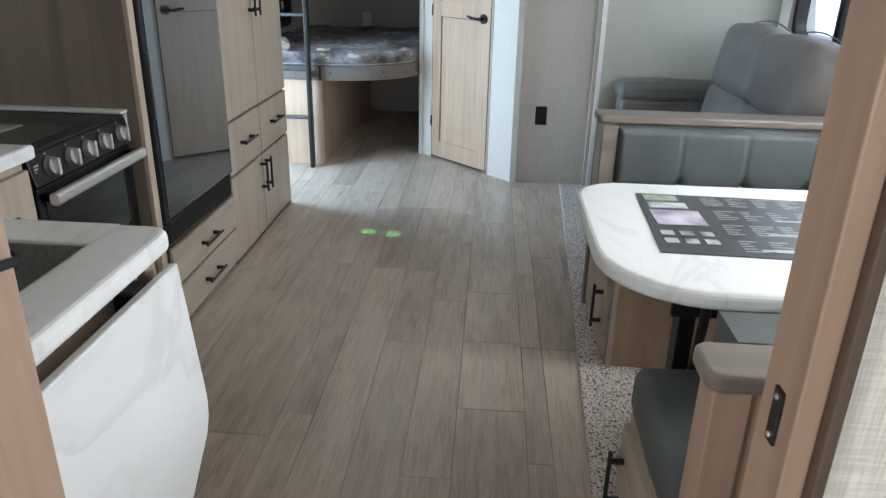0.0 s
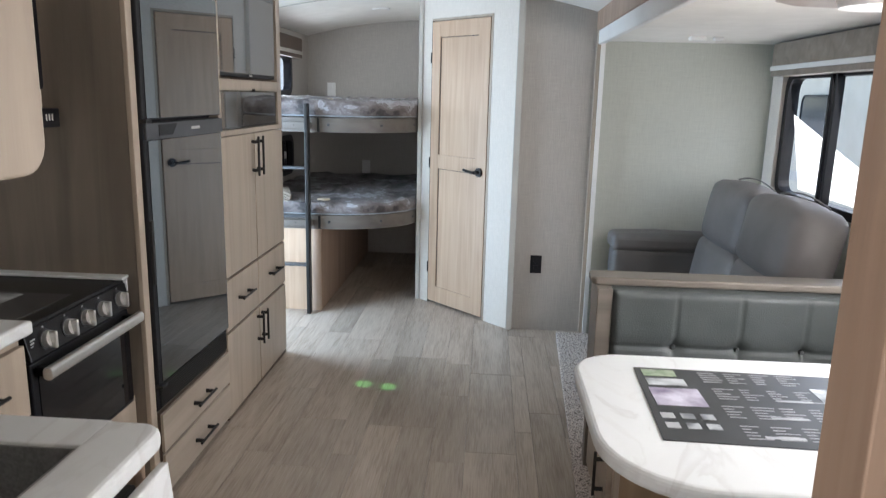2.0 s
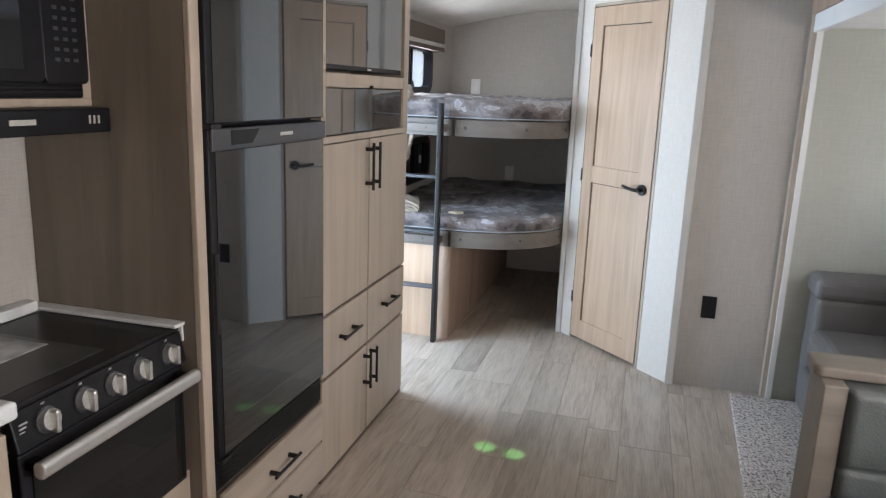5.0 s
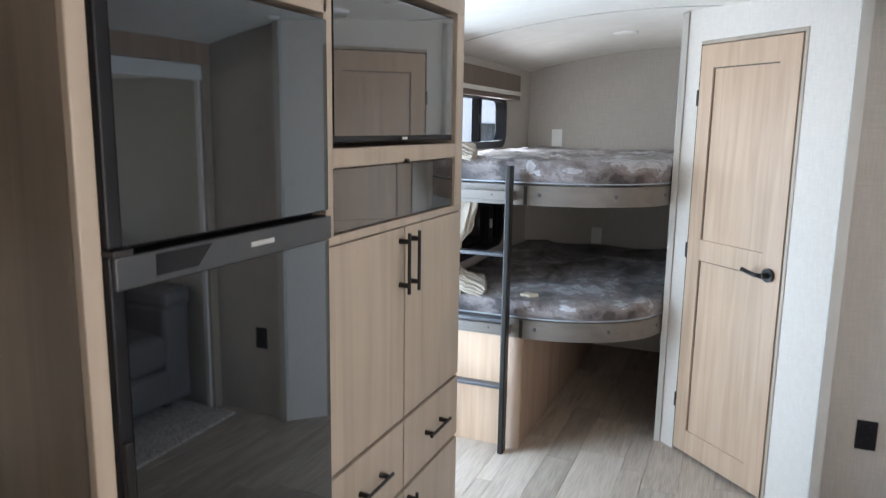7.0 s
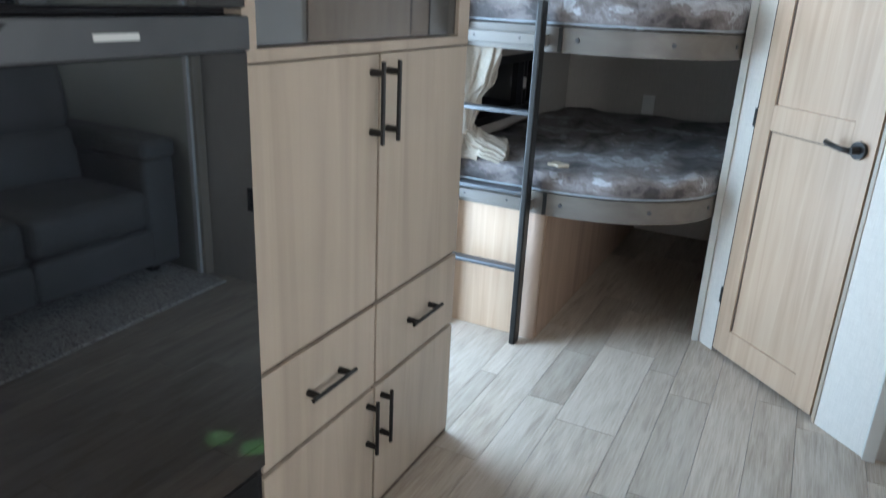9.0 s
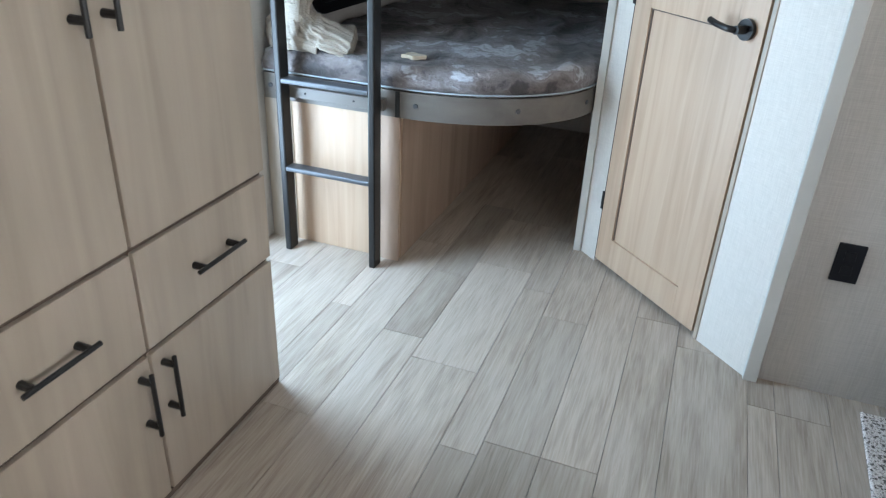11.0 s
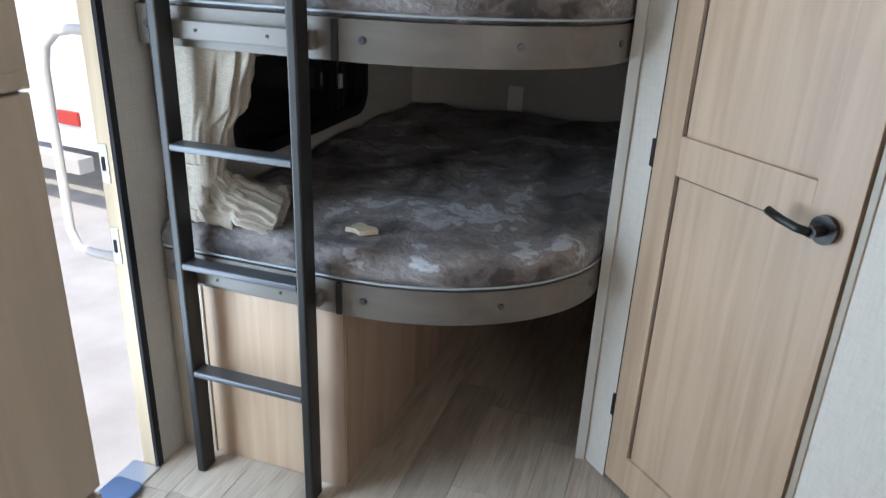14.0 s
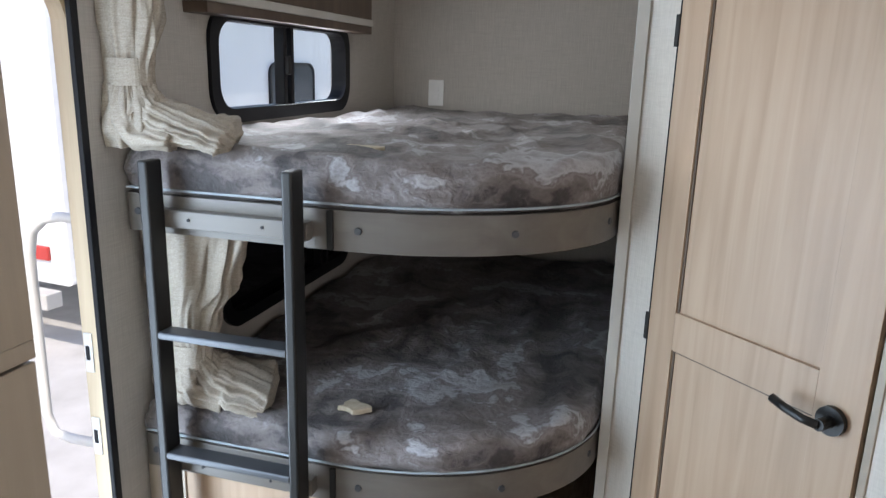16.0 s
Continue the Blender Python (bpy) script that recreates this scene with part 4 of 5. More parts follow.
part("end_panel", prism(rounded(0.757, 1.335, 1.185, 2.05, 0.045), -0.68, -0.655, "x", 0.004), CAB, oh)
part("body", box((-1.2, 0.757, 1.36), (-0.68, 1.15, 2.02), 0.003), CAB, oh)

# ---- bunk room ----
def bunk_outline(grow=0.0, n=14):
    """The bunk's plan: straight beside the ladder, then swept back to the side wall."""
    cx, cy, a, b = -1.15, 5.335, 0.598 + grow, 0.47 + grow
    curve = [(cx + a * math.sin(radians(t)), cy - b * math.cos(radians(t))) for t in [90 * i / n for i in range(n + 1)]]
    return [(L + 0.012, cy - b)] + [(L + 0.012 + (cx - L) * i / 6, cy - b) for i in range(1, 6)] + curve


def bunk_mattress(name, label, z0, z1, seed):
    """A soft slab in the bunk's plan with a rounded rim and a rumpled top."""
    front = bunk_outline(-0.008, 24)
    right = [(-0.562, 5.45 + (6.75 - 5.45) * i / 16) for i in range(17)]
    back = [(-0.562 + (L + 0.012 + 0.562) * i / 14, 6.752) for i in range(1, 15)]
    left = [(L + 0.012, 6.752 + (front[0][1] - 6.752) * i / 18) for i in range(1, 18)]
    line = front + right + back + left
    cx, cy = -1.14, 5.8
    h = z1 - z0
    rings = [(0.985, z0), (1.0, z0 + 0.018), (1.006, z0 + h * 0.5), (0.998, z1 - 0.022), (0.984, z1 - 0.006)] + [(0.97 - 0.97 * (i / 22) ** 0.9, z1) for i in range(22)]
    bm = bmesh.new()
    rows = []
    for k, (s, z) in enumerate(rings):
        row = []
        for x, y in line:
            px, py = cx + (x - cx) * s, cy + (y - cy) * s
            w = min(1.0, max(0.0, (k - 1) / 4))
            n1 = noise.noise(Vector((px * 5 + seed, py * 5, seed)))
            n2 = noise.noise(Vector((px * 13, py * 9 + seed, z * 20)))
            n3 = 1 - abs(noise.noise(Vector((px * 6 + 3, py * 4.0, seed * 2))))
            n4 = 1 - abs(noise.noise(Vector((px * 9 + py * 4, py * 7 - px * 3, z * 26 + seed))))
            dz = w * (0.011 * n1 + 0.006 * n2 + 0.018 * (n3 ** 8) + 0.009 * (n4 ** 6))
            out = 0.008 * n2 + 0.006 * n1 + 0.014 * (n4 ** 6)
            row.append(bm.verts.new((min(max(px + out * (px - cx), L + 0.006), -0.541), min(py + out * (py - cy), 6.765), z + dz)))
        rows.append(row)
    n = len(line)
    for a, b in zip(rows, rows[1:]):
        for i in range(n):
            bm.faces.new((a[i], a[(i + 1) % n], b[(i + 1) % n], b[i]))
    bm.faces.new(rows[0])
    tip = bm.verts.new((cx, cy, z1))
    for i in range(n):
        bm.faces.new((rows[-1][i], rows[-1][(i + 1) % n], tip))
    m = thing(name, (-1.14, 5.8, z0), label, "mattress")
    part("cover", bm, PLUSH, m, smooth=True)
    part("piping", tube([(x, y, z0 + 0.012) for x, y in bunk_outline(0.0, 24)] + [(-0.552, 5.5, z0 + 0.012)], 0.003), PIPING, m, "pale blue piping")
    return m


for z, nm in ((0.565, "lower"), (1.202, "upper")):
    b = thing("bunk_bed_base", (-1.14, 5.8, z), f"taupe-banded {nm} bunk board with bolt heads", "bunk bed", group="bunks")
    outer = bunk_outline(0.0, 40)
    inner = bunk_outline(-0.02, 40)
    outer[-1], inner[-1] = (-0.54, 5.335), (-0.568, 5.335)
    bm = bmesh.new()
    q = [[bm.verts.new((x, y, zz)) for x, y in o] for o, zz in ((outer, z), (outer, z + 0.092), (inner, z + 0.092), (inner, z))]
    for k in range(4):
        for i in range(len(outer) - 1):
            bm.faces.new((q[k][i], q[k][i + 1], q[(k + 1) % 4][i + 1], q[(k + 1) % 4][i]))
    for e in (0, -1):
        bm.faces.new([q[k][e] for k in range(4)])
    part("band", bm, BAND, b, smooth=False)
    part("joint_plate", box((-1.165, 4.8585, z + 0.001), (-1.15, 4.8655, z + 0.091), 0.001), BLACKMETAL, b)
    part("board", prism([(x, y) for x, y in inner] + [(-0.54, 6.765), (L + 0.004, 6.765)], z + 0.03, z + 0.075, "z"), BAND, b)
    part("ladder_rail", box((-1.60, 4.835, z + 0.022), (-1.20, 4.864, z + 0.064), 0.003), BAND, b)
    for x, y, d in ((-1.66, 4.866, (0, -1)), (-1.093, 4.868, (0.1, -1)), (-0.763, 4.978, (0.5, -0.85)), (-0.573, 5.214, (0.93, -0.3))):
        p = Vector((x, y, z + 0.048))
        dv = Vector((*d, 0)).normalized()
        part("bolt", rod(p - dv * 0.004, p + dv * 0.005, 0.0105, 0.008, 12), GREYMETAL, b, "grey bolt head")
    for x in (-1.50, -1.31):
        part("screw_hole", rod((x, 4.836, z + 0.044), (x, 4.832, z + 0.044), 0.004, sides=8), BLACK, b)
bunk_mattress("bunk_mattress", "plush grey-brown patterned mattress on the lower bunk", 0.655, 0.735, 3.1)
bunk_mattress("bunk_mattress", "plush grey-brown patterned mattress on the upper bunk", 1.295, 1.405, 8.7)
tag = thing("mattress_tag", (-1.18, 5.02, 0.745), "small cream bear-shaped tag on the lower mattress", "tag")
blob = [(-1.165 + (0.038 + 0.012 * math.cos(3 * t + 0.6) + 0.006 * math.sin(5 * t)) * math.cos(t), 5.015 + (0.026 + 0.007 * math.sin(4 * t)) * math.sin(t)) for t in [2 * math.pi * i / 36 for i in range(36)]]
part("patch", prism(blob, 0.738, 0.752, "z", 0.002), TAG, tag)
tag2 = thing("mattress_tag", (-1.16, 5.05, 1.412), "small cream tag on the upper mattress", "tag")
part("patch", prism(rounded(-1.2, 5.03, -1.1, 5.06, 0.012), 1.408, 1.418, "z", 0.002), TAG, tag2)

front = thing("bunk_front_panel", (-1.42, 4.88, 0), "light wood storage panel under the lower bunk", "panel")
part("face", box((L + 0.012, 4.878, 0.0), (-1.155, 4.895, 0.575), 0.002), DOORWOOD, front)
part("stile", box((L + 0.004, 4.872, 0.0), (-1.585, 4.878, 0.575), 0.001), CAB, front)
part("stile", box((-1.25, 4.868, 0.0), (-1.15, 4.878, 0.575), 0.001), JAMBWOOD, front)
part("side", box((-1.172, 4.895, 0.0), (-1.15, 6.76, 0.575)), JAMBWOOD, front)

ladder = thing("bunk_ladder", (-1.39, 4.80, 0), "dark grey metal bunk ladder with three rungs", "ladder")
for x in (-1.572, -1.217):
    part("rail", prism(rounded(x - 0.013, 4.776, x + 0.013, 4.832, 0.006, 3), 0.0, 1.385, "z", 0.004), BLACKMETAL, ladder)
for z in (0.335, 0.66, 0.975):
    part("rung", prism(rounded(4.775, z - 0.009, 4.828, z + 0.009, 0.006, 3), -1.56, -1.229, "x", 0.001), GREYMETAL, ladder, "slate grey rung")


def cloth_tube(path, seed, nu=110, nv=80, folds=1.0):
    """Gathered cloth: rows of (x, y, z, half depth along y, half width across), with creases that run along it."""
    bm = bmesh.new()
    keys = [Vector(p[:3]) for p in path]
    rows = []
    for j in range(nv + 1):
        f = j / nv * (len(path) - 1)
        k = min(int(f), len(path) - 2)
        e = f - k
        w = e * e * (3 - 2 * e)
        c = keys[k].lerp(keys[k + 1], e)
        d = (keys[k + 1] - keys[k]).normalized().lerp((keys[min(k + 2, len(keys) - 1)] - keys[min(k + 1, len(keys) - 2)]).normalized(), w).normalized()
        u = (Vector((0, 1, 0)) - d * d.y).normalized()
        v = u.cross(d)
        ru, rv = (path[k][i] + (path[k + 1][i] - path[k][i]) * w for i in (3, 4))
        row = []
        for i in range(nu):
            a = 2 * math.pi * i / nu
            ca, sa = math.cos(a), math.sin(a)
            q = Vector((ca * 2.1 + seed, sa * 2.1, f * 0.55))
            n1 = noise.noise(q)
            n2 = 1 - 2 * abs(noise.noise(Vector((ca * 3.6 + seed * 2, sa * 3.6 + 4, f * 0.5 + 0.5 * n1))))
            n3 = 1 - 2 * abs(noise.noise(Vector((ca * 6.5 + 3, sa * 6.5 + seed, f * 0.45))))
            r = 1 + folds * (0.30 * n1 + 0.24 * n2 + 0.17 * n3)
            p = c + u * (ru * r * ca) + v * (rv * r * sa) + Vector((0, 0, 0.006 * noise.noise(Vector((f * 3, a, seed)))))
            row.append(bm.verts.new((max(p.x, L + 0.004), p.y, p.z)))
        rows.append(row)
    for a, b in zip(rows, rows[1:]):
        for i in range(nu):
            bm.faces.new((a[i], a[(i + 1) % nu], b[(i + 1) % nu], b[i]))
    for row in (rows[0], rows[-1]):
        mid = sum((v.co for v in row), Vector()) / nu
        tip = bm.verts.new(mid + (mid - keys[len(keys) // 2]).normalized() * -0.01)
        for i in range(nu):
            bm.faces.new((row[i], row[(i + 1) % nu], tip))
    return bm


def curtain(name, label, x, y, top, waist, bottom, w_top, seed, tail):
    """A gathered curtain tied at its waist, its loose end slumped over the mattress."""
    c = thing(name, (x, y, bottom), label, "curtain")
    part("cloth", cloth_tube([(x + 0.02, y, top, 0.035, w_top), (x + 0.015, y, waist + 0.6 * (top - waist), 0.04, w_top * 0.82), (x + 0.005, y, waist + 0.12, 0.036, 0.066), (x, y, waist, 0.027, 0.046),
                              (x - 0.008, y + 0.004, waist - 0.06, 0.04, 0.068), (x - 0.02, y + 0.01, bottom + 0.05, 0.05, 0.08), (x - 0.02, y + 0.015, bottom + 0.012, 0.05, 0.075)], seed), LINEN, c, smooth=True)
    part("loose_end", cloth_tube([(x, y, waist - 0.01, 0.025, 0.035), (x + 0.02, y + 0.005, bottom + 0.105, 0.035, 0.045), (x + 0.06, y + 0.02, bottom + 0.065, 0.06, 0.042),
                                  (x + 0.6 * tail, y + 0.05, bottom + 0.045, 0.085, 0.034), (x + 0.9 * tail, y + 0.065, bottom + 0.034, 0.09, 0.026), (x + tail, y + 0.075, bottom + 0.022, 0.05, 0.009)], seed + 3.3, folds=0.9), LINEN, c, smooth=True)
    part("slumped_fold", cloth_tube([(x - 0.01, y - 0.01, waist - 0.03, 0.022, 0.03), (x + 0.005, y - 0.02, bottom + 0.075, 0.03, 0.034), (x + 0.03, y - 0.018, bottom + 0.035, 0.035, 0.03),
                                     (x + 0.5 * tail, y, bottom + 0.022, 0.04, 0.02)], seed + 7.1, 48, 40), LINEN, c, smooth=True)
    band = []
    for rx, ry in ((0.058, 0.042), (0.047, 0.031)):
        band.append([(x + rx * (1 + 0.05 * math.sin(5 * t)) * math.cos(t), y + ry * math.sin(t)) for t in [2 * math.pi * i / 40 for i in range(40)]])
    part("tie_band", ring(band[0], band[1], waist - 0.03, waist + 0.03, "z"), LINEN, c, "fabric tie band", smooth=False)
    return c


curtain("bunk_curtain", "oatmeal linen curtain tied back at the upper bunk", -1.655, 4.86, 2.0, 1.575, 1.402, 0.085, 0.6, 0.23)
curtain("bunk_curtain", "oatmeal linen curtain tied back at the lower bunk", -1.585, 4.93, 1.208, 0.87, 0.738, 0.125, 2.9, 0.20)

# ceiling fittings
def disc_light(name, label, x, y, r, category="ceiling light"):
    z = ceiling_z(x)
    c = thing(name, (x, y, z), label, category)
    part("rim", rod((x, y, z + 0.004), (x, y, z - 0.010), r, r * 0.9, 32), WHITE, c)
    part("lens", rod((x, y, z - 0.010), (x, y, z - 0.014), r * 0.72, r * 0.6, 28), CEIL, c)
    return c


disc_light("ceiling_light", "round white ceiling light, switched off", -0.60, 4.64, 0.075)
disc_light("ceiling_light", "small round white ceiling speaker", -0.80, 4.6, 0.04)
disc_light("ceiling_light", "round white bunk-room ceiling light", -0.90, 5.84, 0.07)
v = disc_light("ceiling_vent", "round white ceiling vent with slats", -0.225, 4.68, 0.075, "vent")
for i in range(5):
    part("slat", box((-0.27, 4.645 + i * 0.017, ceiling_z(-0.2) - 0.021), (-0.18, 4.652 + i * 0.017, ceiling_z(-0.2) - 0.014)), TRIMGREY, v)
disc_light("ceiling_light", "small round detector on the ceiling", 0.07, 4.55, 0.035)
disc_light("ceiling_light", "round white ceiling light, switched off", -0.56, 2.9, 0.075)

# ---- slide-out furniture ----
lamp = thing("slide_ceiling_lamp", (1.0, 2.42, SZ), "wooden many-sided ceiling lamp with a white dome", "ceiling lamp")
part("wood_plate", rod((1.0, 2.42, SZ + 0.002), (1.0, 2.42, SZ - 0.035), 0.235, 0.25, 12), CAB_X, lamp)
part("dome", rod((1.02, 2.40, SZ - 0.035), (1.02, 2.40, SZ - 0.065), 0.12, 0.105, 32), WHITE, lamp, "white dome")
fix = thing("ceiling_detector", (1.0, 4.2, SZ), "small white ceiling fitting", "detector")
part("body", box((0.97, 4.16, SZ - 0.022), (1.05, 4.22, SZ + 0.001), 0.006), WHITE, fix)
part("body", box((1.10, 4.2, SZ - 0.018), (1.15, 4.24, SZ + 0.001), 0.006), WHITE, fix)


def cushion(lo, hi, r, into=None, puff=0.0, seg=5):
    """A soft block: well rounded, a little swollen on all sides."""
    bm = bmesh.new()
    c = Vector([(a + b) / 2 for a, b in zip(lo, hi)])
    s = [b - a for a, b in zip(lo, hi)]
    bmesh.ops.create_cube(bm, size=1, matrix=Matrix.Translation(c) @ Matrix.Diagonal((*s, 1)))
    bmesh.ops.bevel(bm, geom=bm.edges[:], offset=r, segments=4, profile=0.5, affect="EDGES")
    bmesh.ops.subdivide_edges(bm, edges=[e for e in bm.edges if e.calc_length() > 0.1], cuts=seg, use_grid_fill=True)
    for v in bm.verts:
        q = [(v.co[i] - c[i]) / (s[i] / 2) for i in range(3)]
        k = [1 - min(1, abs(t)) ** 2 for t in q]
        for i in range(3):
            j, l = (i + 1) % 3, (i + 2) % 3
            v.co[i] += puff * q[i] * k[j] * k[l]
        n1 = noise.noise(v.co * 7)
        v.co += Vector((n1, noise.noise(v.co * 6 + Vector((5, 1, 2))), n1)) * 0.004
    return merge(into, bm)


sofa = thing("sofa", (1.2, 3.85, 0.012), "grey leatherette two-seat recliner sofa against the slide-out wall", "sofa")
part("base", box((0.74, 3.08, 0.06), (1.52, 4.56, 0.30), 0.02), LEATHER, sofa)
for y in (3.15, 4.48):
    for x in (0.8, 1.45):
        part("foot", box((x - 0.025, y - 0.025, 0.012), (x + 0.025, y + 0.025, 0.065), 0.004), BLACK, sofa)
for y0, y1 in ((4.40, 4.585), (3.04, 3.22)):
    a = part("armrest", cushion((0.70, y0, 0.06), (1.42, y1, 0.60), 0.03, puff=0.008), LEATHER, sofa)
    part("arm_pad", cushion((0.69, y0 - 0.006, 0.585), (1.44, y1 + 0.006, 0.69), 0.035, puff=0.01), LEATHER, a)
for y0, y1 in ((3.22, 3.80), (3.81, 4.40)):
    part("seat", cushion((0.68, y0, 0.27), (1.30, y1, 0.46), 0.045, puff=0.02), LEATHER, sofa)
    part("footrest", cushion((0.665, y0, 0.09), (0.72, y1, 0.27), 0.02, puff=0.01), LEATHER, sofa)
    tilt = Matrix.Translation((1.25, 0, 0.42)) @ Matrix.Rotation(radians(10), 4, "Y") @ Matrix.Translation((-1.25, 0, -0.42))
    bk = cushion((1.13, y0 - 0.005, 0.40), (1.35, y1 + 0.005, 0.70), 0.05, puff=0.032, seg=7)
    bk.transform(tilt)
    b = part("back_cushion", bk, LEATHER2, sofa, smooth=True)
    hd = cushion((1.12, y0 + 0.002, 0.685), (1.35, y1 - 0.002, 1.02), 0.055, puff=0.03, seg=7)
    hd.transform(tilt)
    part("head_cushion", hd, LEATHER2, b, smooth=True)
    part("seam", tube([(1.36, y0 + 0.03 + (y1 - y0 - 0.06) * t, 1.03 + 0.03 * math.sin(math.pi * t)) for t in [i / 8 for i in range(9)]], 0.004), LEATHER, b)

# dinette
def bench(name, label, y_back, face, x0, cap_d=0.10, post=None):
    """A dinette bench; face is the way it looks along y (-1 or 1)."""
    b = thing(name, ((x0 + SX) / 2, y_back, 0.012), label, "dinette bench", group="dinette benches")
    f = lambda y: y_back + face * y

    def blk(nm, xa, xb, ya, yb, za, zb, mat, bev=0.003, soft=0.0, parent=None, lab=""):
        lo, hi = (xa, min(f(ya), f(yb)), za), (xb, max(f(ya), f(yb)), zb)
        return part(nm, cushion(lo, hi, bev, puff=soft) if soft else box(lo, hi, bev), mat, parent or b, lab, smooth=bool(soft))
    blk("box", x0 + 0.07, SX - 0.005, 0.06, 0.54, 0.012, 0.36, LITBENCHWOOD)
    blk("side_panel", x0 + 0.05, x0 + 0.07, 0.05, 0.545, 0.012, 0.36, CAB)
    d = blk("drawer", x0 + 0.03, x0 + 0.05, 0.09, 0.52, 0.05, 0.34, CAB_Y, 0.002)
    yh = f(0.47)
    h = part("handle", rod((x0 - 0.002, yh, 0.13), (x0 - 0.002, yh, 0.29), 0.0055), BLACKMETAL, d, "black bar handle")
    for z in (0.155, 0.265):
        part("post", rod((x0 - 0.002, yh, z), (x0 + 0.03, yh, z), 0.0075), BLACKMETAL, h)
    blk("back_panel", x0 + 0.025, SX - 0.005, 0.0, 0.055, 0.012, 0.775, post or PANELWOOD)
    blk("back_frame", x0 + 0.02, x0 + 0.075, -0.012, 0.055 if face > 0 else 0.15, 0.36, 0.775, post or CAPWOOD)
    cap = prism(rounded(x0 + 0.005, min(f(-0.025), f(cap_d)), SX - 0.004, max(f(-0.025), f(cap_d)), 0.025), 0.775, 0.805, "z", 0.008, 3)
    part("cap", cap, CAPWOOD, b, "wooden cap rail")
    blk("seat_cushion", x0 + 0.045, SX - 0.01, 0.10, 0.56, 0.362, 0.475, BOOTH, 0.028, 0.012)
    xa, xb, za, zb, seam_z, n = x0 + 0.077, SX - 0.02, 0.475, 0.773 if face < 0 else 0.802, 0.562, 5
    swell = 0.0 if face < 0 else 0.04
    seams = [xa + (xb - xa) * i / n for i in range(1, n)]
    bm = bmesh.new()
    nx, nz = 130, 40
    grid = []
    for j in range(nz + 1):
        z = za + (zb - za) * j / nz
        row = []
        for i in range(nx + 1):
            x = xa + (xb - xa) * i / nx
            rim = min(min(x - xa, xb - x) / 0.025, min(z - za, zb - z) / 0.025, 1)
            deep = 0.145 + swell + 0.022 * math.sqrt(max(0.0, 1 - (1 - rim) ** 2))
            near = min(abs(x - q) for q in seams)
            deep -= 0.006 * math.exp(-(near / 0.006) ** 2) + 0.007 * math.exp(-((z - seam_z) / 0.007) ** 2)
            deep -= 0.016 * math.exp(-(near ** 2 + (z - seam_z) ** 2) / 0.028 ** 2) + 0.004 * math.exp(-((z - seam_z) / 0.03) ** 2)
            deep += 0.003 * noise.noise(Vector((x * 11, z * 9, y_back)))
            row.append(bm.verts.new((x, f(deep), z)))
        grid.append(row)
    for lo, hi in zip(grid, grid[1:]):
        for i in range(nx):
            bm.faces.new((lo[i], lo[i + 1], hi[i + 1], hi[i]))
    edge = grid[0] + [r[-1] for r in grid[1:]] + grid[-1][-2::-1] + [r[0] for r in grid[-2:0:-1]]
    rear = [bm.verts.new((v.co.x, f(0.056 if face < 0 else 0.082), v.co.z)) for v in edge]
    for i in range(len(edge)):
        k = (i + 1) % len(edge)
        bm.faces.new((edge[i], edge[k], rear[k], rear[i]))
    bm.faces.new(rear)
    rim_verts = set(edge) | set(rear)
    bmesh.ops.split_edges(bm, edges=[e for e in bm.edges if all(v in rim_verts for v in e.verts)])
    part("back_cushion", bm, BOOTH, b, smooth=True)
    for q in seams:
        part("button", rod((q, f(0.14 + swell), seam_z), (q, f(0.156 + swell), seam_z), 0.010, 0.007, 12), BOOTH, b)
    return b


bench("dinette_bench", "slate leatherette dinette bench with tufted back and wooden cap", 2.955, -1, 0.345)
bench("dinette_bench", "slate leatherette dinette bench beside the bedroom wall, wooden cap rail", 1.102, 1, 0.268, 0.078, JAMBWOOD)
table = thing("dinette_table", (0.8, 1.83, 0.012), "white marbled dinette table with rounded end on black folding leg", "table")
TZ = 0.75
end = [(0.42 + 0.225 * math.cos(radians(a)), 1.69 + 0.225 * math.sin(radians(a))) for a in range(180, 271, 9)]
end2 = [(0.335 + 0.14 * math.cos(radians(a)), 2.05 + 0.14 * math.sin(radians(a))) for a in range(90, 181, 9)]
part("tabletop", prism(end + [(1.50, 1.465), (1.50, 2.19)] + end2, TZ - 0.038, TZ, "z", 0.013, 3), MARBLE, table)
leg = part("leg", box((0.44, 1.80, 0.03), (0.48, 1.86, 0.70), 0.004), BLACKMETAL, table, "black folding leg")
part("foot", box((0.41, 1.66, 0.012), (0.51, 2.0, 0.035), 0.006), BLACKMETAL, leg)
part("hinge", box((0.41, 1.775, 0.54), (0.52, 1.79, 0.68), 0.004), BLACKMETAL, leg)
part("brace", rod((0.49, 1.83, 0.2), (0.47, 1.70, 0.66), 0.012), BLACKMETAL, leg)
part("rail", box((0.40, 1.79, 0.668), (1.45, 1.82, 0.700), 0.003), BLACKMETAL, table, "black steel rail")
part("rail", box((0.40, 1.90, 0.688), (1.45, 1.93, 0.712), 0.003), BLACKMETAL, table, "black steel rail")
part("catch", rod((0.40, 1.81, 0.6), (0.40, 1.83, 0.6), 0.009), TAG, leg)

flyer = thing("table_leaflet", (0.62, 1.87, TZ), "black printed brochure sheet lying on the table", "leaflet")
fb = prism([(0.355, 2.082), (1.02, 2.064), (0.985, 1.640), (0.337, 1.662)], TZ + 0.0005, TZ + 0.0025, "z")
part("sheet", fb, PAPER, flyer)


def printed(nm, x, y, w, h, mat):
    part(nm, box((x, y, TZ + 0.0027), (x + w, y + h, TZ + 0.0034)), mat, flyer)


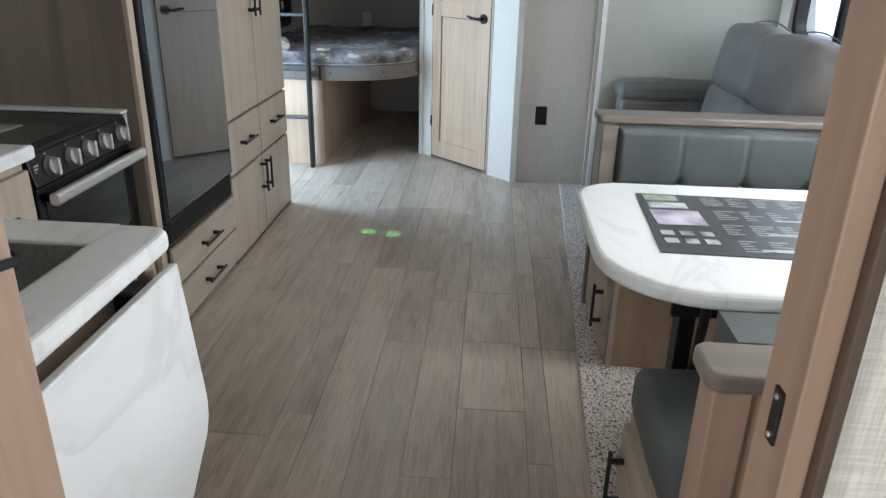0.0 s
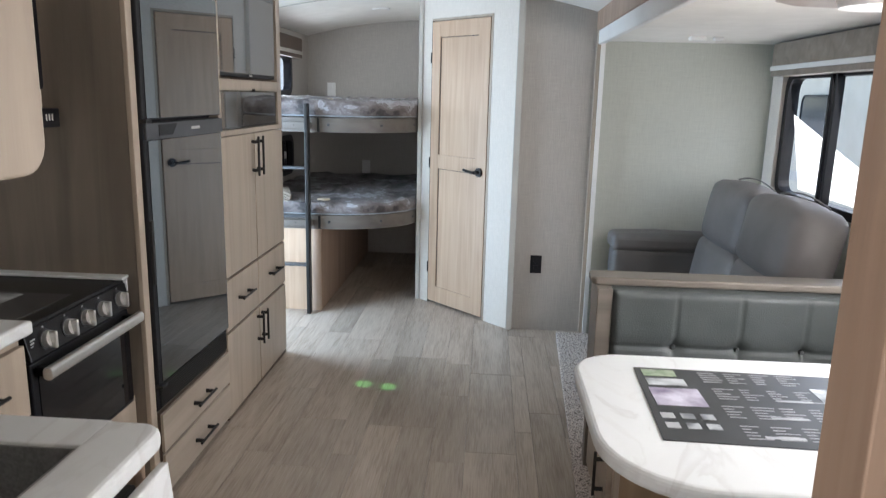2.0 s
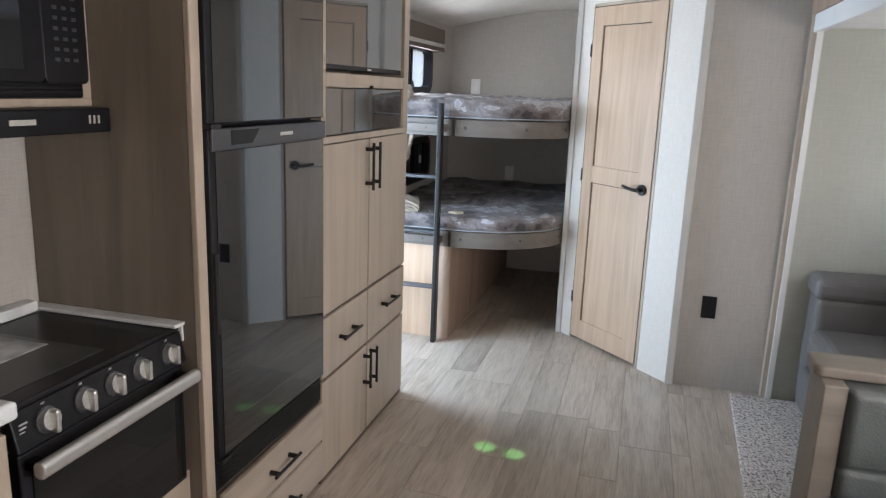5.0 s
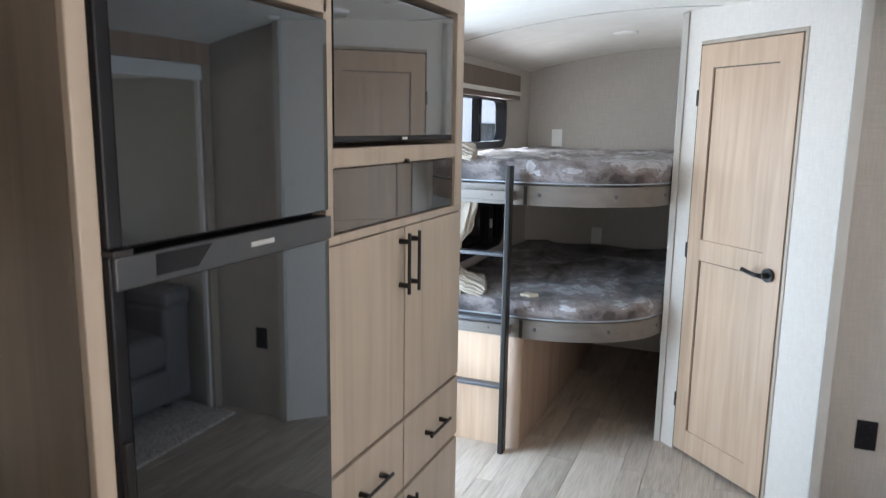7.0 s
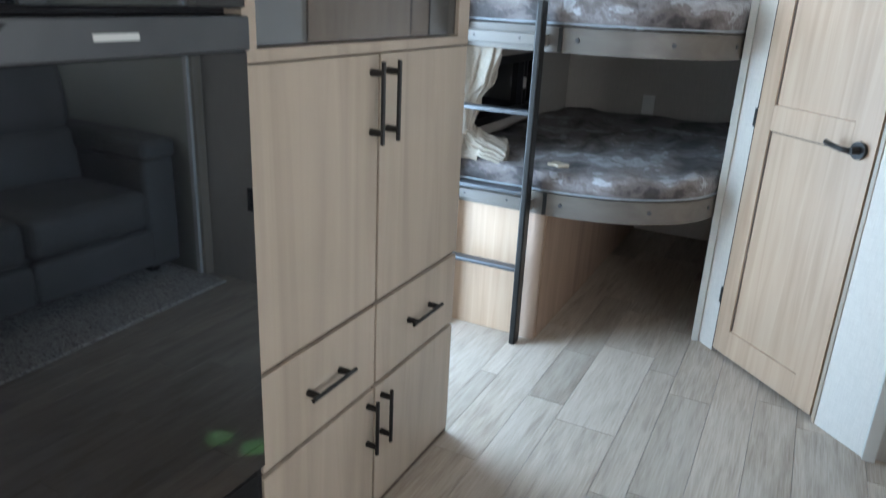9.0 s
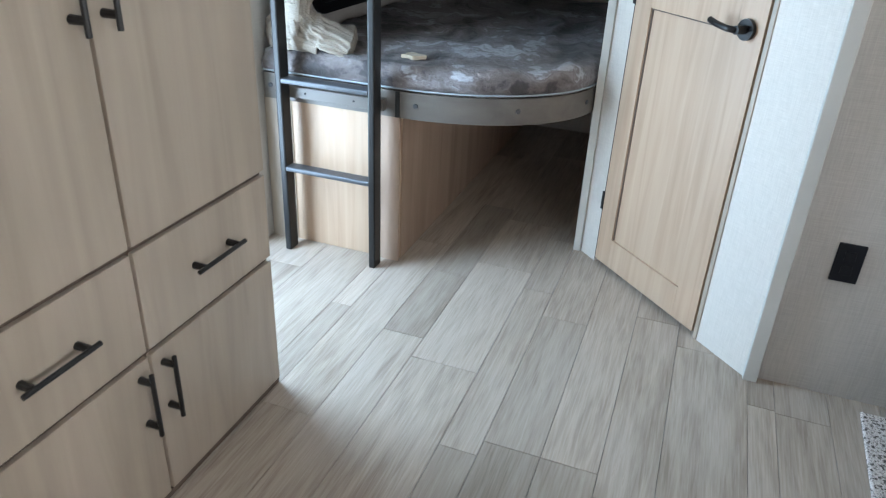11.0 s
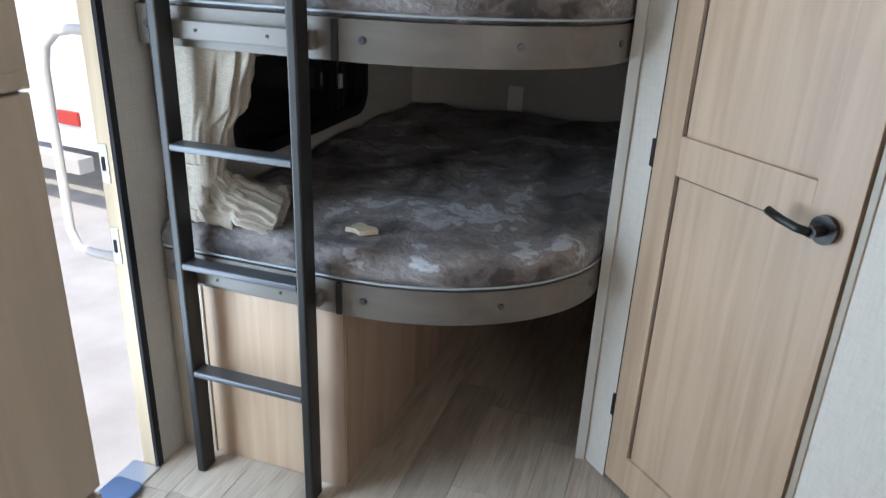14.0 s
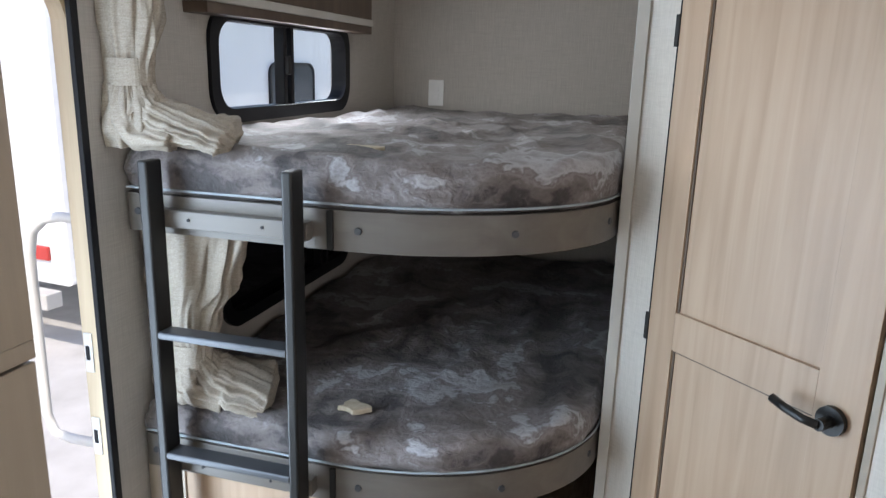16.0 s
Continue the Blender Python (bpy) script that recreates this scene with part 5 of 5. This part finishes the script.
for i, m in enumerate((PAPERGREEN, PAPERGREY)):
    printed("picture", 0.37, 2.022 - i * 0.06, 0.085 + 0.012 * i, 0.045, m)
printed("picture", 0.365, 1.84, 0.12, 0.105, PAPERMAUVE)
for r in range(2):
    for c in range(3):
        printed("small_picture", 0.36 + c * 0.045, 1.72 + r * 0.05, 0.03, 0.028, (PAPERWHITE, PAPERGREY, PAPERGREY)[c])
rng = random.Random(5)
for col in range(4):
    for k in range(26):
        if k % 7 < 5:
            printed("text_line", 0.515 + col * 0.066 + 0.008 * (k // 7 % 2), 2.055 - k * 0.0148, 0.02 + 0.035 * rng.random(), 0.0032, PAPERWHITE)
for k in range(3):
    printed("heading", 0.56 + 0.05 * k, 1.69 + 0.1 * k, 0.085, 0.010, PAPERWHITE)
for x, y, w, h in ((0.77, 1.86, 0.1, 0.12), (0.80, 1.70, 0.15, 0.12), (0.88, 1.84, 0.1, 0.18)):
    printed("floor_plan", x, y, w, h, PAPERGREY)

# ---- outside ----
GZ = -0.78
g = bmesh.new()
bmesh.ops.create_grid(g, x_segments=4, y_segments=4, size=400, matrix=Matrix.Translation((0, 0, GZ)))
tagged(part("ground", g, GROUND), "pale concrete lot around the trailers", "ground", kind="structure")
solid("trailer_skirt", (L - 0.06, FRONT, GZ + 0.35), (R + 0.05, BACK, -0.06), SHELL, "white lower shell of this trailer", "shell")


def trailer(x, y, length, turn, shell, label, stripe):
    """A parked travel trailer: body, roofline, windows, door, awning tube, wheels, lamps."""
    t = thing("parked_trailer", (x, y, GZ), label, "trailer", turn=turn, group="parked trailers")
    w, z0, z1 = 2.45, 0.55, 3.25
    prof = [(-length / 2, z0), (length / 2 - 0.5, z0), (length / 2, z0 + 0.7), (length / 2 - 0.25, z1 - 0.2), (length / 2 - 0.8, z1), (-length / 2 + 0.2, z1), (-length / 2, z1 - 0.25)]
    body = part("body", prism(prof, -w / 2, w / 2, "y", 0.04), shell, t, local=True)
    for s in (-1, 1):
        yy = s * (w / 2 + 0.004)
        part("stripe", box((-length / 2 + 0.1, min(yy, yy - s * 0.01), 1.05), (length / 2 - 0.5, max(yy, yy - s * 0.01), 1.2)), stripe, body, local=True)
        k = -length / 2 + 0.7
        while k < length / 2 - 1.6:
            wd = part("window", prism(rounded(k, 1.7, k + 0.85, 2.35, 0.1), min(yy, yy + s * 0.02), max(yy, yy + s * 0.02), "y"), TINT, t, "tinted window", local=True)
            part("frame", ring(rounded(k - 0.03, 1.67, k + 0.88, 2.38, 0.13), rounded(k, 1.7, k + 0.85, 2.35, 0.1), min(yy, yy + s * 0.03), max(yy, yy + s * 0.03), "y"), BLACK, wd, local=True)
            k += 2.1
        part("door", prism(rounded(length / 2 - 1.5, 0.75, length / 2 - 0.85, 2.6, 0.08), min(yy, yy + s * 0.03), max(yy, yy + s * 0.03), "y"), WHITE, t, local=True)
        part("awning", rod((-length / 2 + 0.6, yy + s * 0.07, z1 - 0.3), (length / 2 - 1, yy + s * 0.07, z1 - 0.3), 0.07), TRIMGREY, t, "rolled awning", local=True)
        for dx in (-0.45, 0.45):
            wh = part("wheel", rod((dx, yy - s * 0.2, 0.36), (dx, yy + s * 0.02, 0.36), 0.36, sides=24), TYRE, t, local=True)
            part("rim", rod((dx, yy + s * 0.02, 0.36), (dx, yy + s * 0.03, 0.36), 0.2, sides=20), STEEL, wh, local=True)
    for s in (-0.9, 0.9):
        part("tail_lamp", box((-length / 2 - 0.03, s - 0.12, 0.75), (-length / 2, s + 0.12, 0.87), 0.01), RED, t, "red tail lamp", local=True)
    part("bumper", box((-length / 2 - 0.25, -w / 2, 0.42), (-length / 2 - 0.1, w / 2, 0.55), 0.01), TRIMGREY, t, local=True)
    return t


trailer(-5.71, 12.1, 8.0, 84, SHELL, "white travel trailer with a blue stripe parked outside", BLUE)
trailer(-11.5, 14.0, 8.5, 84, SHELL, "white travel trailer parked further off", TRIMGREY)
trailer(-10.5, 24.5, 9.0, 80, SHELLBEIGE, "beige travel trailer parked in the next row", BLUE)
trailer(6.0, 10.6, 9.0, 90, SHELLBEIGE, "beige travel trailer parked beside the slide-out", TRIMGREY)
trailer(5.4, -1.0, 8.0, 90, SHELL, "white travel trailer parked in line", BLUE)
rail = thing("entry_grab_rail", (L - 0.1, 4.75, 0.9), "pale tubular grab rail folded beside the entry", "handrail")
part("tube", tube([(L - 0.06, 4.83, 1.22), (L - 0.16, 4.83, 1.225), (L - 0.21, 4.83, 1.215), (L - 0.25, 4.83, 1.18), (L - 0.265, 4.83, 1.12), (L - 0.27, 4.83, 0.68), (L - 0.25, 4.83, 0.63), (L - 0.2, 4.83, 0.62), (L - 0.06, 4.83, 0.62)], 0.013), WHITE, rail, smooth=True)
rng = random.Random(11)
hb = bmesh.new()
for i in range(2600):
    a = rng.uniform(0, 2 * math.pi)
    d = rng.uniform(70, 78)
    hgt = 4.5 + 2.5 * noise.noise(Vector((a * 9, 0, 0)))
    p = Vector((d * math.cos(a), d * math.sin(a), GZ + rng.random() ** 0.7 * hgt))
    s = rng.uniform(0.5, 1.3)
    e = Euler((rng.random() * 6, rng.random() * 6, rng.random() * 6)).to_matrix()
    vs = [hb.verts.new(p + e @ Vector(c) * s) for c in ((1, 0, 0), (0, 0.8, 0.2), (-1, 0.1, 0), (0, -0.7, -0.2))]
    hb.faces.new(vs)
tagged(part("far_trees", hb, LEAF), "far dark green line of trees round the lot", "trees", kind="stuff")

# ---- floor planks ----
rng = random.Random(3)
xs = [L, -1.60, -1.455, -1.24, -1.165, -1.01, -0.87, -0.655, -0.55, -0.397, -0.249, -0.107, 0.107, 0.182, 0.327, 0.47, R - 0.004]
meshes = {}
for x0, x1 in zip(xs, xs[1:]):
    y = -0.756 if x1 - x0 < 0.08 else -0.6 - rng.uniform(0, 0.8)
    while y < BACK:
        ln = 0.658 if x1 - x0 < 0.08 else rng.choice((0.43, 0.66, 0.87, 1.1))
        y1 = min(y + ln, BACK)
        key = (round(x1 - x0, 3), round(y1 - y, 2))
        if key not in meshes:
            w, h = x1 - x0 - 0.0006, y1 - y - 0.0006
            bm = bmesh.new()
            lo = [bm.verts.new((sx * w / 2, sy * h / 2, 0)) for sx, sy in ((-1, -1), (1, -1), (1, 1), (-1, 1))]
            up_ = [bm.verts.new((sx * (w / 2 - 0.0007), sy * (h / 2 - 0.0007), 0.004)) for sx, sy in ((-1, -1), (1, -1), (1, 1), (-1, 1))]
            bm.faces.new(up_)
            for i in range(4):
                bm.faces.new((lo[i], lo[(i + 1) % 4], up_[(i + 1) % 4], up_[i]))
            me = bpy.data.meshes.new("plank")
            bm.to_mesh(me)
            bm.free()
            me.materials.append(PLANK)
            meshes[key] = me
        ob = new("plank", meshes[key])
        ob.location = ((x0 + x1) / 2, (y + y1) / 2, -0.004)
        ob.parent = FLOOR
        y = y1
